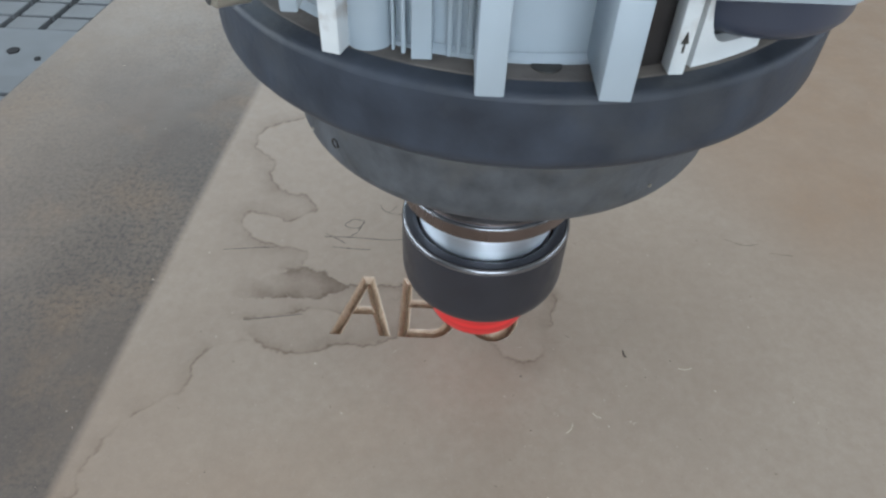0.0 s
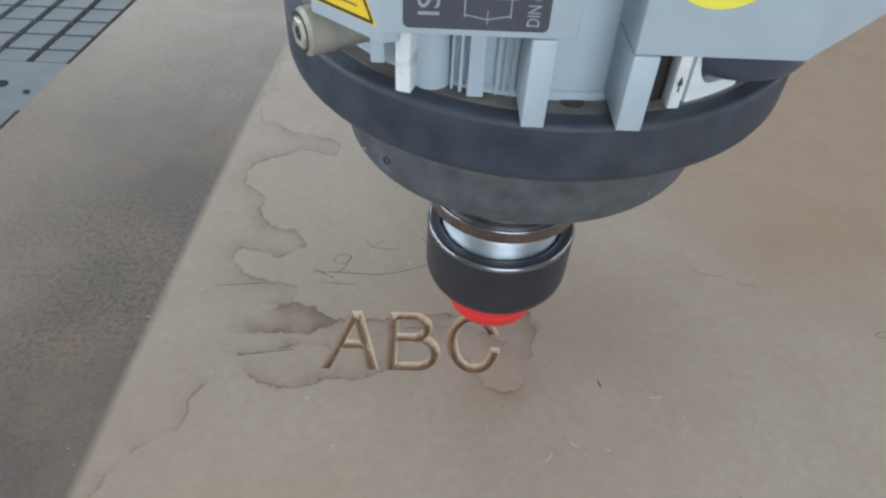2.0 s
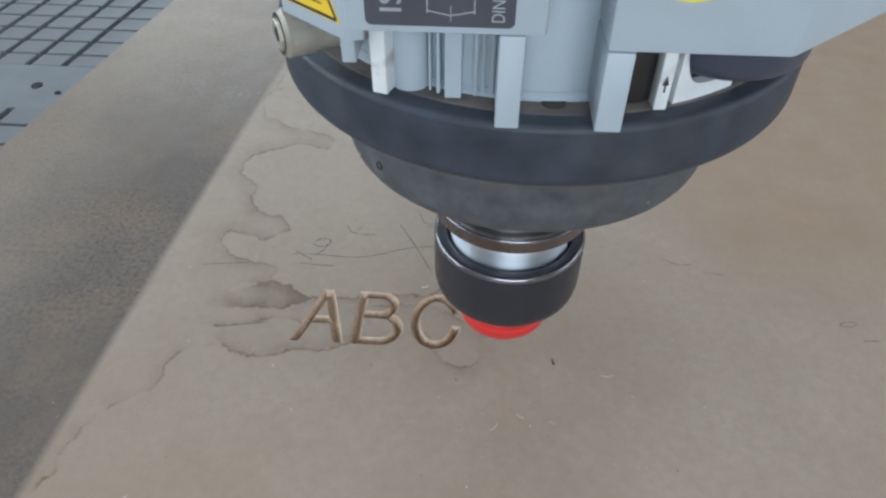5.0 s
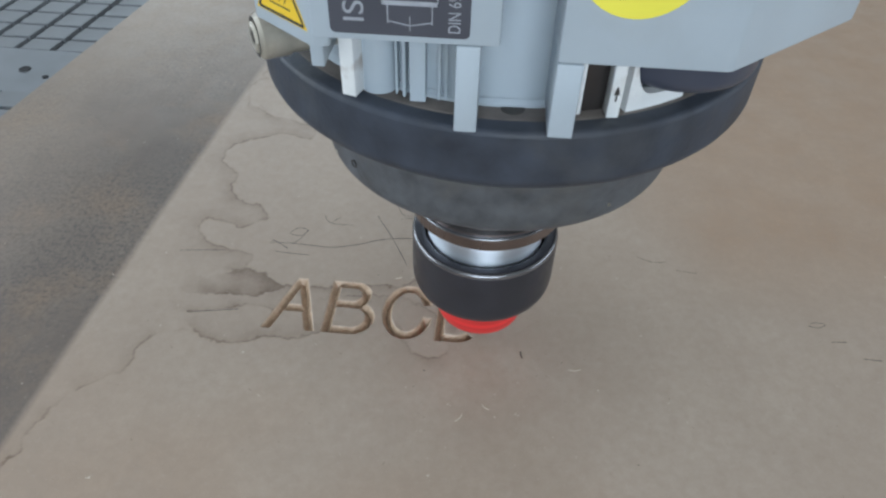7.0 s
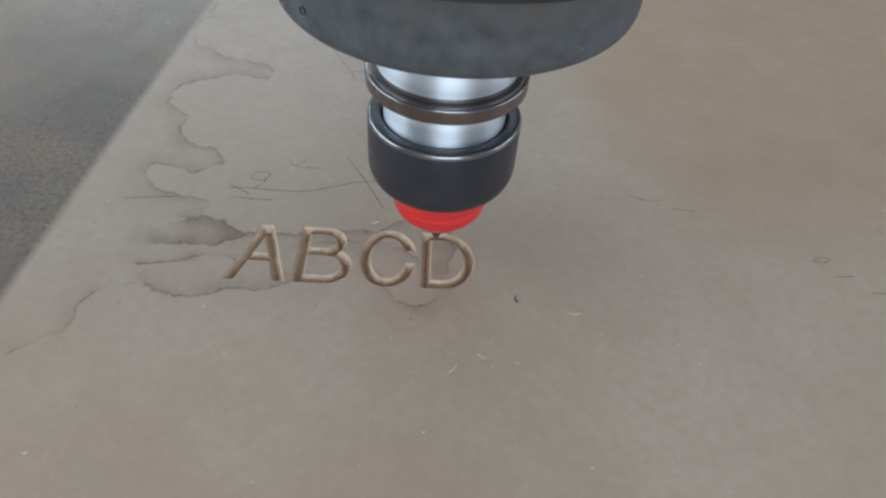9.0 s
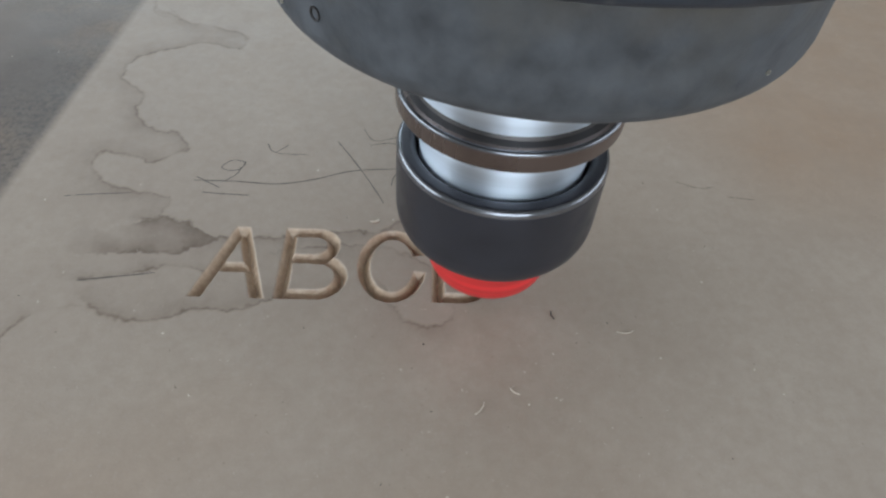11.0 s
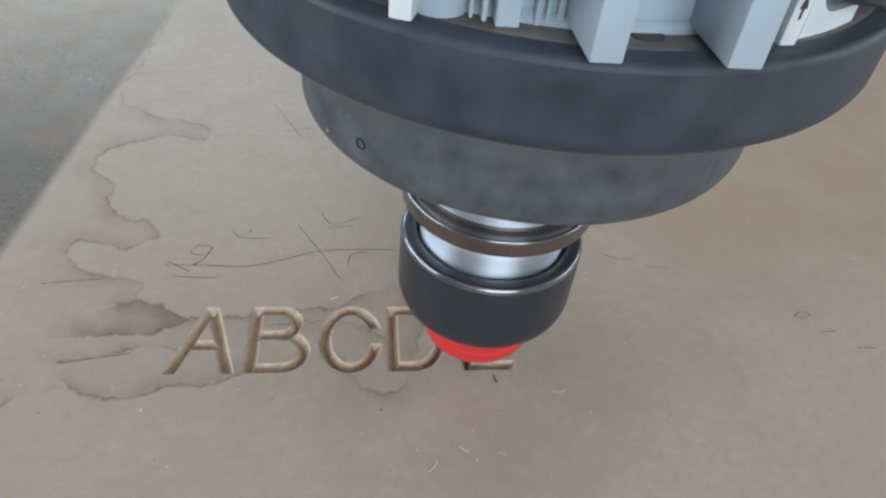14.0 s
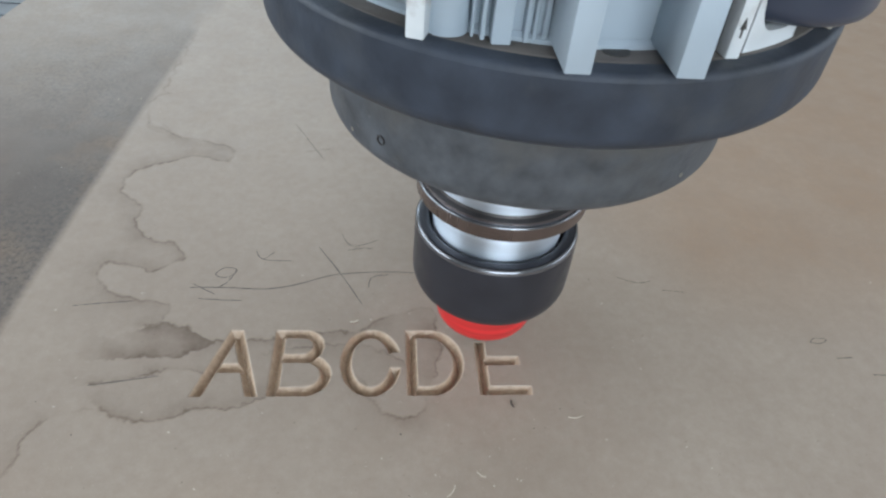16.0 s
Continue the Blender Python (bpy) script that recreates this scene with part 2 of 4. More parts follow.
BLACK_INK = material("black_ink", (0.03, 0.026, 0.022), 0.55)
OLIVE_INK = material("faded_ink", (0.16, 0.12, 0.02), 0.55)
BEIGE_METAL = material("beige_fitting", (0.42, 0.39, 0.33), 0.4, 0.3, 0.15, 200, 0.2, 800, (0.2, 0.17, 0.14), 90)
WHITE_PAINT = material("white_paint", (0.70, 0.72, 0.73), 0.4, 0.0, 0.06, 120, 0.2, 800, (0.32, 0.26, 0.22), 110, 0.6, 0.75)
DEEP_BLUE = material("deep_blue_plastic", (0.05, 0.058, 0.085), 0.35)
PENCIL = material("pencil_graphite", (0.06, 0.053, 0.048), 0.6, 0.0, 0.4, 900)
BED = material("grey_bed_plastic", (0.168, 0.183, 0.199), 0.5, 0.0, 0.12, 60, 0.2, 700, (0.14, 0.145, 0.15), 14)
BED_GROOVE = material("black_groove", (0.010, 0.0105, 0.012), 0.8)
CHIP = material("pale_fibre_chip", (0.55, 0.47, 0.38), 0.8)
DARK_CHIP = material("dark_speck", (0.07, 0.055, 0.045), 0.8)
PLASTER = material("hall_plaster", (0.50, 0.49, 0.47), 0.85, 0.0, 0.08, 3, 0.2, 40)
CONCRETE = material("hall_concrete", (0.28, 0.27, 0.26), 0.8, 0.0, 0.15, 4, 0.3, 60)


# ---- mesh helpers ----
def part(name, bm, mat, parent=None, label="", smooth=0.0):
    """Links a bmesh as one mesh object under a thing or a part."""
    me = bpy.data.meshes.new(name)
    bmesh.ops.recalc_face_normals(bm, faces=bm.faces)
    bm.to_mesh(me)
    bm.free()
    me.materials.append(mat)
    if smooth:
        me.shade_smooth()
        me.set_sharp_from_angle(angle=radians(smooth))
    ob = new(name, me)
    ob.parent = parent
    return tagged(ob, label)


def box(x0, x1, y0, y1, z0, z1, bevel=0.0, segs=2, bm=None):
    bm = bm or bmesh.new()
    made = bmesh.ops.create_cube(bm, size=1, matrix=Matrix.Translation(((x0 + x1) / 2, (y0 + y1) / 2, (z0 + z1) / 2)) @ Matrix.Diagonal((x1 - x0, y1 - y0, z1 - z0, 1)))
    if bevel:
        edges = list({e for v in made["verts"] for e in v.link_edges})
        bmesh.ops.bevel(bm, geom=edges, offset=bevel, segments=segs, affect="EDGES", profile=0.5)
    return bm


def lathe(profile, segs=96, bm=None, centre=(0, 0)):
    """A body of revolution about z from (radius, height) pairs, closed at its ends where the radius is 0."""
    bm = bm or bmesh.new()
    rings = []
    for r, z in profile:
        if r < 1e-6:
            rings.append([bm.verts.new((centre[0], centre[1], z))])
        else:
            rings.append([bm.verts.new((centre[0] + r * math.cos(2 * math.pi * k / segs), centre[1] + r * math.sin(2 * math.pi * k / segs), z)) for k in range(segs)])
    for a, b in zip(rings, rings[1:]):
        for k in range(segs):
            j = (k + 1) % segs
            if len(a) == 1:
                bm.faces.new((a[0], b[k], b[j]))
            elif len(b) == 1:
                bm.faces.new((a[k], a[j], b[0]))
            else:
                bm.faces.new((a[k], a[j], b[j], b[k]))
    return bm


def rounded(r0, z0, r1, z1, r2, z2, steps=6):
    """Points of a rounded corner of a profile from the first to the third, bent at the second."""
    return [((1 - s) ** 2 * r0 + 2 * s * (1 - s) * r1 + s * s * r2, (1 - s) ** 2 * z0 + 2 * s * (1 - s) * z1 + s * s * z2) for s in (k / steps for k in range(steps + 1))]


def prism(outline, z0, z1, bevel=0.0, bm=None):
    """A closed outline of (x, y) pairs drawn up from z0 to z1."""
    bm = bm or bmesh.new()
    low = [bm.verts.new((x, y, z0)) for x, y in outline]
    top = [bm.verts.new((x, y, z1)) for x, y in outline]
    bm.faces.new(low[::-1])
    bm.faces.new(top)
    for k in range(len(low)):
        j = (k + 1) % len(low)
        bm.faces.new((low[k], low[j], top[j], top[k]))
    if bevel:
        bmesh.ops.bevel(bm, geom=bm.edges[:], offset=bevel, segments=2, affect="EDGES", profile=0.5)
    return bm


def turned(bm, m):
    bmesh.ops.transform(bm, matrix=m, verts=bm.verts)
    return bm


def lettering(name, text, size, m, mat, parent, label="", aspect=1.0):
    """Words in the built-in font as a thin mesh."""
    cu = bpy.data.curves.new(name, "FONT")
    cu.body, cu.size, cu.extrude, cu.align_x, cu.align_y = text, size, 0.00003, "LEFT", "BOTTOM_BASELINE"
    tmp = new(name, cu)
    bpy.context.view_layer.update()
    me = bpy.data.meshes.new_from_object(tmp.evaluated_get(bpy.context.evaluated_depsgraph_get()))
    bpy.data.objects.remove(tmp)
    me.transform(m @ Matrix.Diagonal((aspect, 1, 1, 1)))
    me.materials.clear()
    me.materials.append(mat)
    ob = new(name, me)
    ob.parent = parent
    return tagged(ob, label)


MM = 0.001
# Faces of the spindle's front plates: x to the right, y up on the face.
FRONT = pose(0, -0.0641, 0, 90, 0, 0)


# ---- the hall round the machine ----
def hall():
    x0, x1, y0, y1, z0, z1 = -5.0, 6.0, -5.0, 7.0, -0.9, 4.0
    tagged(part("floor", box(x0, x1, y0, y1, z0 - 0.1, z0), CONCRETE), "grey concrete workshop floor", "floor", kind="structure")
    roof = bmesh.new()
    for a, b, c, d in ((x0, -0.8, y0, y1), (1.6, x1, y0, y1), (-0.8, 1.6, y0, -2.6), (-0.8, 1.6, 0.8, y1)):
        box(a, b, c, d, z1, z1 + 0.15, bm=roof)
    tagged(part("ceiling", roof, PLASTER), "pale ceiling with a roof light opening", "ceiling", kind="structure")
    west = bmesh.new()
    for a, b, c, d in ((y0, -2.2, z0, z1), (3.8, y1, z0, z1), (-2.2, 3.8, z0, 0.4), (-2.2, 3.8, 2.8, z1)):
        box(x0 - 0.2, x0, a, b, c, d, bm=west)
    tagged(part("wall_west", west, PLASTER), "pale plaster wall with a window opening", "wall", kind="structure")
    south = bmesh.new()
    for a, b, c, d in ((x0, -1.1, z0, z1), (2.3, x1, z0, z1), (-1.1, 2.3, z0, 0.4), (-1.1, 2.3, 3.0, z1)):
        box(a, b, y0 - 0.2, y0, c, d, bm=south)
    tagged(part("wall_south", south, PLASTER), "pale plaster wall with a gate opening", "wall", kind="structure")
    # Unseen wall; its opening is made only for the added fill lamp.
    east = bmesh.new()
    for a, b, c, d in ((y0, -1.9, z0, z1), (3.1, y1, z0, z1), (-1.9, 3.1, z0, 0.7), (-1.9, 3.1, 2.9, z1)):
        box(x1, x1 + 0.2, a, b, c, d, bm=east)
    tagged(part("wall_east", east, PLASTER), "pale plaster wall with an opening for the added fill lamp", "wall", kind="structure")
    north = bmesh.new()
    for a, b, c, d in ((x0, -4.6, z0, z1), (1.4, x1, z0, z1), (-4.6, 1.4, z0, 2.35), (-4.6, 1.4, 3.65, z1)):
        box(a, b, y1, y1 + 0.2, c, d, bm=north)
    tagged(part("wall_north", north, PLASTER), "pale plaster wall with a high window strip", "wall", kind="structure")


hall()


# ---- the vacuum bed ----
BED_TOP = -0.018


def vacuum_bed():
    """Grey bed: pads between black grooves, with a plain strip and its holes between two fields of pads."""
    bed = tagged(part("vacuum_bed", box(-0.9, 1.6, -0.9, 1.8, -0.9, BED_TOP - 0.005), BED_GROOVE), "grey grooved vacuum bed of the router, under the board", "machine bed", kind="structure")
    step, row, wide_gap, slim_gap, lean = 25.3, 19.8, 4.8, 2.4, 0.112

    def spot(u, v):
        """Place on the bed: u counts the long grooves, v runs along them in millimetres."""
        return Vector((-213.5 + u * step + lean * (v - 237), v - 0.35 * u, 0)) * MM

    def pad_shape(tall, bm=None, at=None):
        hw, hh = (step - wide_gap) / 2 * MM, tall / 2 * MM
        c = at or Vector((0, 0, 0))
        quad = [(c.x + a * hw + b * hh * lean, c.y + b * hh - a * 0.00014) for a, b in ((-1, -1), (1, -1), (1, 1), (-1, 1))]
        return prism(quad, BED_TOP - 0.006, BED_TOP, 0.0004 if at is None else 0, bm)

    rows = [(245.0, 14.6), (175.6, 17.2)] + [(253.5 + row * (k + 0.5), row - slim_gap) for k in range(22)] + [(165.0 - row * (k + 0.5), row - slim_gap) for k in range(14)]
    shapes, far = {}, bmesh.new()
    for v, tall in rows:
        for i in range(-14, 9):
            c = spot(i + 0.5, v)
            if -6 <= i <= 2 and 80 < v < 420:
                if tall not in shapes:
                    pad = part("pad", pad_shape(tall), BED, bed)
                    shapes[tall] = pad.data
                else:
                    pad = new("pad", shapes[tall])
                    pad.parent = bed
                pad.matrix_local = Matrix.Translation(c)
            else:
                pad_shape(tall, far, c)
    tagged(part("pads", far, BED, bed), kind="stuff")
    # The plain strip lies between the two fields, a hair lower than the pads beside it.
    low, top = 184.4, 237.6
    strip = prism([spot(u, v)[:2] for u, v in ((-14, low), (9, low), (9, top), (-14, top))], BED_TOP - 0.006, BED_TOP - 0.0004)
    part("strip", strip, BED, bed, "plain grey strip with screw holes")
    for k in range(-4, 3):
        for du, v, r in ((-0.06, 211, 0.0036), (0.68, 203.3, 0.0019)):
            hole = part("hole", lathe([(0, BED_TOP + 0.0002), (r, BED_TOP + 0.0002), (r, BED_TOP - 0.003)], 20), BED_GROOVE, bed, "dark screw hole")
            hole.matrix_local = Matrix.Translation(spot(2 * k + du, v))
    return bed


vacuum_bed()


# ---- the engraved board ----
BASE_W = 1.92 * MM  # half the width of a cut stroke
CAP = 27.4 * MM


def arc(cx, cy, rx, ry, a0, a1, steps):
    return [(cx + rx * math.cos(radians(a0 + (a1 - a0) * k / steps)), cy + ry * math.sin(radians(a0 + (a1 - a0) * k / steps))) for k in range(steps + 1)]


# Centre lines of the strokes of each letter, in millimetres.
LETTERS = {
    "A": [[(1.6, -2.2), (11.7, 30)], [(20.0, -2.2), (10.2, 30)], [(5.5, 11.2), (16.6, 11.2)]],
    "B": [[(25.6, -3), (25.6, 31)], [(25.6, 25.6), (33.2, 25.6)] + arc(33.2, 20.35, 5.4, 5.25, 80, -90, 12) + [(25.6, 15.1)], [(33.2, 15.1)] + arc(34.6, 8.45, 6.9, 6.65, 80, -90, 14) + [(25.6, 1.8)]],
    "C": [arc(55.9, 13.6, 8.2, 12.05, 10, 359, 44)],
    "D": [[(69.3, -3), (69.3, 31)], [(69.3, 25.6), (75.2, 25.6)] + arc(75.2, 13.7, 9.6, 11.9, 80, -80, 18) + [(75.2, 1.8), (69.3, 1.8)]],
    "E": [[(92.6, -3), (92.6, 31)], [(92.6, 1.8), (108.0, 1.8)], [(92.6, 14.0), (105.6, 14.0)], [(92.6, 25.6), (107.4, 25.6)]],
}


def to_line(px, py, line, flat_ends=True):
    """How deep inside a stroke of the pen each point lies: half its width on the centre line, below 0 outside."""
    best = np.full(px.shape, -1.0)
    pts = [(x * MM, y * MM) for x, y in line]
    for (ax, ay), (bx, by) in zip(pts, pts[1:]):
        dx, dy = bx - ax, by - ay
        s = np.clip(((px - ax) * dx + (py - ay) * dy) / (dx * dx + dy * dy), 0, 1)
        best = np.maximum(best, BASE_W - np.hypot(px - ax - s * dx, py - ay - s * dy))
    if flat_ends:
        for (ax, ay), (bx, by) in ((pts[0], pts[1]), (pts[-1], pts[-2])):
            n = math.hypot(bx - ax, by - ay)
            along = ((px - ax) * (bx - ax) + (py - ay) * (by - ay)) / n
            near = np.hypot(px - ax, py - ay) < 2.2 * BASE_W
            best = np.where(near, np.minimum(best, along), best)
    return best


def ripple(px, py, seed, size, amount):
    """A smooth random field of about that size, from a few waves."""
    rng = np.random.RandomState(seed)
    out = np.zeros(px.shape)
    for k in range(10):
        a, w, p = rng.uniform(0, 2 * math.pi), 2 * math.pi / (size * rng.uniform(0.5, 1.8)), rng.uniform(0, 6.28)
        out += np.sin((px * math.cos(a) + py * math.sin(a)) * w + p)
    return out * amount / 3.2


def groove(px, py):
    """The depth of the V cut at each point, 0 on the skin."""
    deep = np.zeros(px.shape)
    wx, wy = px + ripple(px, py, 5, 0.004, 0.00005), py + ripple(px, py, 6, 0.003, 0.00005)
    for name, strokes in LETTERS.items():
        one = np.full(px.shape, -1.0)
        for line in strokes:
            one = np.maximum(one, to_line(wx, wy, line))
        if name == "C":
            one = np.where(wx > 0.056, np.minimum(one, np.maximum(wy - 0.0168, 0.0113 - wy)), one)
        else:
            one = np.minimum(one, np.minimum(wy, CAP - wy))
        deep = np.maximum(deep, one)
    return deep


# Outlines of the dried water stains, in millimetres; the wet side lies to the right of the way they run.
STAINS = [
    (0.7, 0.25, 3.0, [(-50, 255), (-51, 215), (-51, 190), (-47, 187), (-54, 183), (-54, 167), (-47, 151), (-40.5, 151), (-44, 156)]),
    (1.0, 0.6, 6.0, [(-45, 154), (-34, 147), (-22, 143), (-14.7, 142), (-8.4, 136), (-8, 130), (-12, 127), (-20, 131), (-28, 130), (-34, 125.5), (-42, 122), (-48, 115), (-49, 107), (-45, 101), (-38, 94), (-38, 85), (-31, 75), (-25, 72), (-19, 70.5), (-15, 63.6), (-19.5, 58.8), (-25, 55), (-29, 58), (-40, 60), (-43, 55), (-39, 48), (-32, 43), (-25, 41.5), (-17.5, 41), (-13.2, 36), (-14.6, 32), (-19, 29.5)]),
    (1.2, 1.0, 7.5, [(-19, 28.5), (-14, 31), (-10, 30), (-3, 26), (4, 22), (2, 20), (-1, 18.2), (-6, 17), (-16, 15.5), (-22, 15)]),
    (0.95, 0.85, 5.0, [(3, 22), (9, 22.8), (15, 23.2), (24, 23.4), (31, 25.5), (47, 27)]),
    (1.0, 0.6, 3.5, [(1.7, 9), (-2, 10.2), (-7, 10.4), (-18, 7), (-30.8, 4.8)]),
    (1.1, 0.65, 5.0, [(22.8, -0.6), (16, -3.2), (11, -4.7), (4, -4.8), (-4, -7.2), (-10, -9.3), (-16.5, -8.3), (-21, -6), (-24, -3.8)]),
    (0.35, 0.3, 3.0, [(-26, -4.6), (-33, -5.6), (-40, -8.5)]),
    (0.9, 0.4, 4.0, [(-38, -7), (-41, -11), (-42.3, -16), (-42, -23), (-46, -28), (-52, -30.5), (-56.5, -34)]),
    (0.85, 0.4, 4.0, [(-57.5, -38), (-60, -43), (-61.5, -48), (-63.2, -54), (-62.5, -58), (-66, -66)]),
    (0.8, 0.75, 6.0, [(52.5, 27), (59.8, 32.5), (69.3, 37.7), (77.7, 36.3), (78, 27), (79, 19.5), (76.6, 8)]),
    (0.8, 0.7, 5.0, [(52.8, 6), (57, -1.7), (61, -5.9), (67.3, -8.5), (72.3, -6.7), (73.8, -0.6)]),
    (0.8, 0.6, 5.0, [(20, 17), (38, 21), (58, 19), (66, 14)]),
]


def smooth_line(line, steps=4):
    """A rounded way through the points."""
    p = [line[0]] + list(line) + [line[-1]]
    out = []
    for a, b, c, d in zip(p, p[1:], p[2:], p[3:]):
        for k in range(steps):
            s = k / steps
            out.append(tuple(0.5 * (2 * b[i] + (c[i] - a[i]) * s + (2 * a[i] - 5 * b[i] + 4 * c[i] - d[i]) * s * s + (3 * b[i] - a[i] - 3 * c[i] + d[i]) * s ** 3) for i in (0, 1)))
    return out + [line[-1]]


def stain_at(px, py):
    wx = px + ripple(px, py, 11, 0.012, 0.0007) + ripple(px, py, 12, 0.004, 0.0003) + ripple(px, py, 15, 0.0018, 0.0002)
    wy = py + ripple(px, py, 13, 0.012, 0.0007) + ripple(px, py, 14, 0.004, 0.0003) + ripple(px, py, 16, 0.0018, 0.0002)
    total = np.zeros(px.shape)
    for strength, wash, reach, line in STAINS:
        pts = np.array(smooth_line(line)) * MM
        lo, hi = pts.min(0) - 0.02, pts.max(0) + 0.02
        inside = np.nonzero((px > lo[0]) & (px < hi[0]) & (py > lo[1]) & (py < hi[1]))[0]
        x, y = wx[inside], wy[inside]
        near, side = np.full(x.shape, 1.0), np.zeros(x.shape)
        for (ax, ay), (bx, by) in zip(pts, pts[1:]):
            dx, dy = bx - ax, by - ay
            s = np.clip(((x - ax) * dx + (y - ay) * dy) / (dx * dx + dy * dy + 1e-12), 0, 1)
            d = np.hypot(x - ax - s * dx, y - ay - s * dy)
            side = np.where(d < near, np.sign(dx * (y - ay) - dy * (x - ax)), side)
            near = np.minimum(near, d)
        uneven = 0.75 + ripple(x, y, 21, 0.02, 0.35)
        wet = np.where(side < 0, np.exp(-near / (0.8 * reach * MM)), 0.0) * 0.9 * wash
        value = strength * np.clip(uneven, 0.25, 1.2) * (0.72 * np.exp(-(near / 0.0005) ** 2) + wet * np.where(side < 0, 1 - 0.25 * np.exp(-near / 0.001), 0))
        total[inside] = np.maximum(total[inside], value)
    return np.clip(total, 0, 1)


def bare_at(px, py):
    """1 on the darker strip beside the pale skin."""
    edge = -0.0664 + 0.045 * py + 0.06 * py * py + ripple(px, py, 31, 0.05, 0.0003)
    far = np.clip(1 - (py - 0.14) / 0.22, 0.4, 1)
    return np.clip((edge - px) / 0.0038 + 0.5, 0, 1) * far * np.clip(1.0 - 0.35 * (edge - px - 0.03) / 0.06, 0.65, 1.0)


def left_edge(y):
    return -0.1937 + 0.118 * y


def sheet(xs, ys, skip=None, warp=None):
    """Points and squares of a flat grid; skip leaves out a rectangle of it."""
    gx, gy = np.meshgrid(xs, ys)
    if warp is not None:
        gx = warp(gx, gy)
    k = np.arange(gx.size).reshape(gx.shape)
    quads = np.stack([k[:-1, :-1], k[:-1, 1:], k[1:, 1:], k[1:, :-1]], -1).reshape(-1, 4)
    if skip:
        mx, my = np.meshgrid((xs[:-1] + xs[1:]) / 2, (ys[:-1] + ys[1:]) / 2)
        keep = ~((mx > skip[0]) & (mx < skip[1]) & (my > skip[2]) & (my < skip[3]))
        quads = quads[keep.ravel()]
    return gx.ravel(), gy.ravel(), quads


def board():
    far_y = np.r_[np.arange(-0.400, 0.6001, 0.008), np.arange(0.64, 1.301, 0.04)]
    far_x = np.r_[np.linspace(-0.6, -0.08, 14), np.arange(-0.072, 0.2401, 0.008), np.arange(0.28, 0.901, 0.04)]

    def slant(gx, gy):
        s = (gx + 0.6) / 0.52
        return np.where(gx < -0.079, left_edge(gy) * (1 - s) + s * -0.08, gx)

    patches = [
        sheet(far_x, far_y, (-0.08, 0.24, -0.08, 0.264), slant),
        sheet(np.linspace(-0.08, 0.24, 641), np.linspace(-0.08, 0.264, 689), (-0.004, 0.112, -0.004, 0.032)),
        sheet(np.linspace(-0.004, 0.112, 465), np.linspace(-0.004, 0.032, 145)),
    ]
    xs, ys, quads, start = [], [], [], 0
    for x, y, q in patches:
        xs.append(x), ys.append(y), quads.append(q + start)
        start += len(x)
    x, y, q = np.concatenate(xs), np.concatenate(ys), np.concatenate(quads)
    deep = groove(x, y)
    z = -1.75 * deep * (1 + ripple(x, y, 41, 0.002, 0.03))
    # Sides and underside of the sheet.
    y0, y1 = far_y[0], far_y[-1]
    corners = [(left_edge(y0), y0), (0.9, y0), (0.9, y1), (left_edge(y1), y1)]
    verts = np.stack([x, y, z], -1).tolist() + [(a, b, 0.0) for a, b in corners] + [(a, b, BED_TOP) for a, b in corners]
    n = len(x)
    faces = q.tolist() + [(n + k, n + 4 + k, n + 4 + (k + 1) % 4, n + (k + 1) % 4) for k in range(4)] + [(n + 7, n + 6, n + 5, n + 4)]
    me = bpy.data.meshes.new("fibreboard_sheet")
    me.from_pydata(verts, [], faces)
    me.materials.append(FIBRE)
    me.shade_smooth()
    me.set_sharp_from_angle(angle=radians(50))
    marks = np.zeros((len(verts), 4))
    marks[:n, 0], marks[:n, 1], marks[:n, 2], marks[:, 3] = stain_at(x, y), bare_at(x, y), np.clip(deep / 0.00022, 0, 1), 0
    marks[:n, 3] = np.exp(-((deep - 0.00016) / 0.00013) ** 2) * (deep > 0) * 0.35
    layer = me.color_attributes.new("marks", "FLOAT_COLOR", "POINT")
    layer.data.foreach_set("color", marks.ravel())
    tan = np.zeros(len(verts))
    tan[:n] = np.clip((x - 0.12 + 0.25 * (y - 0.06) + ripple(x, y, 51, 0.12, 0.03)) / 0.08, 0, 1) * np.clip((y - 0.02) / 0.05, 0, 1)
    tan[:n] = np.maximum(tan[:n], 0.6 * np.clip((-0.022 - y - 0.25 * x + ripple(x, y, 53, 0.06, 0.015)) / 0.05, 0, 1))
    spread = me.attributes.new("warm", "FLOAT", "POINT")
    spread.data.foreach_set("value", tan)
    return tagged(new("fibreboard_sheet", me), "grey-brown water-stained fibreboard sheet engraved with letters, on the bed", "board")


BOARD = board()


# ---- what lies uncut in the last two letters, to be milled away ----
# Ways of the cutter through them: when it begins, when it ends, and the line.
PASSES = [
    (5.15, 5.75, arc(75.2, 13.7, 9.6, 11.9, -54, -90, 5) + [(71.5, 1.8)]),
    (5.75, 6.35, [(69.3, -0.2), (69.3, 27.6)]),
    (6.45, 6.7, [(71.5, 25.6), (75.2, 25.6)]),
    (6.7, 7.2, arc(75.2, 13.7, 9.6, 11.9, 90, -54, 12)),
    (13.35, 13.95, [(108.2, 1.8), (94.8, 1.8)]),
    (13.95, 14.35, [(92.6, -0.2), (92.6, 15.0)]),
    (14.4, 15.0, [(94.8, 14.0), (105.8, 14.0)]),
    (15.55, 16.25, [(92.6, 15.0), (92.6, 27.6)]),
    (17.0, 18.0, [(94.8, 25.6), (107.6, 25.6)]),
]
STRIPS = []


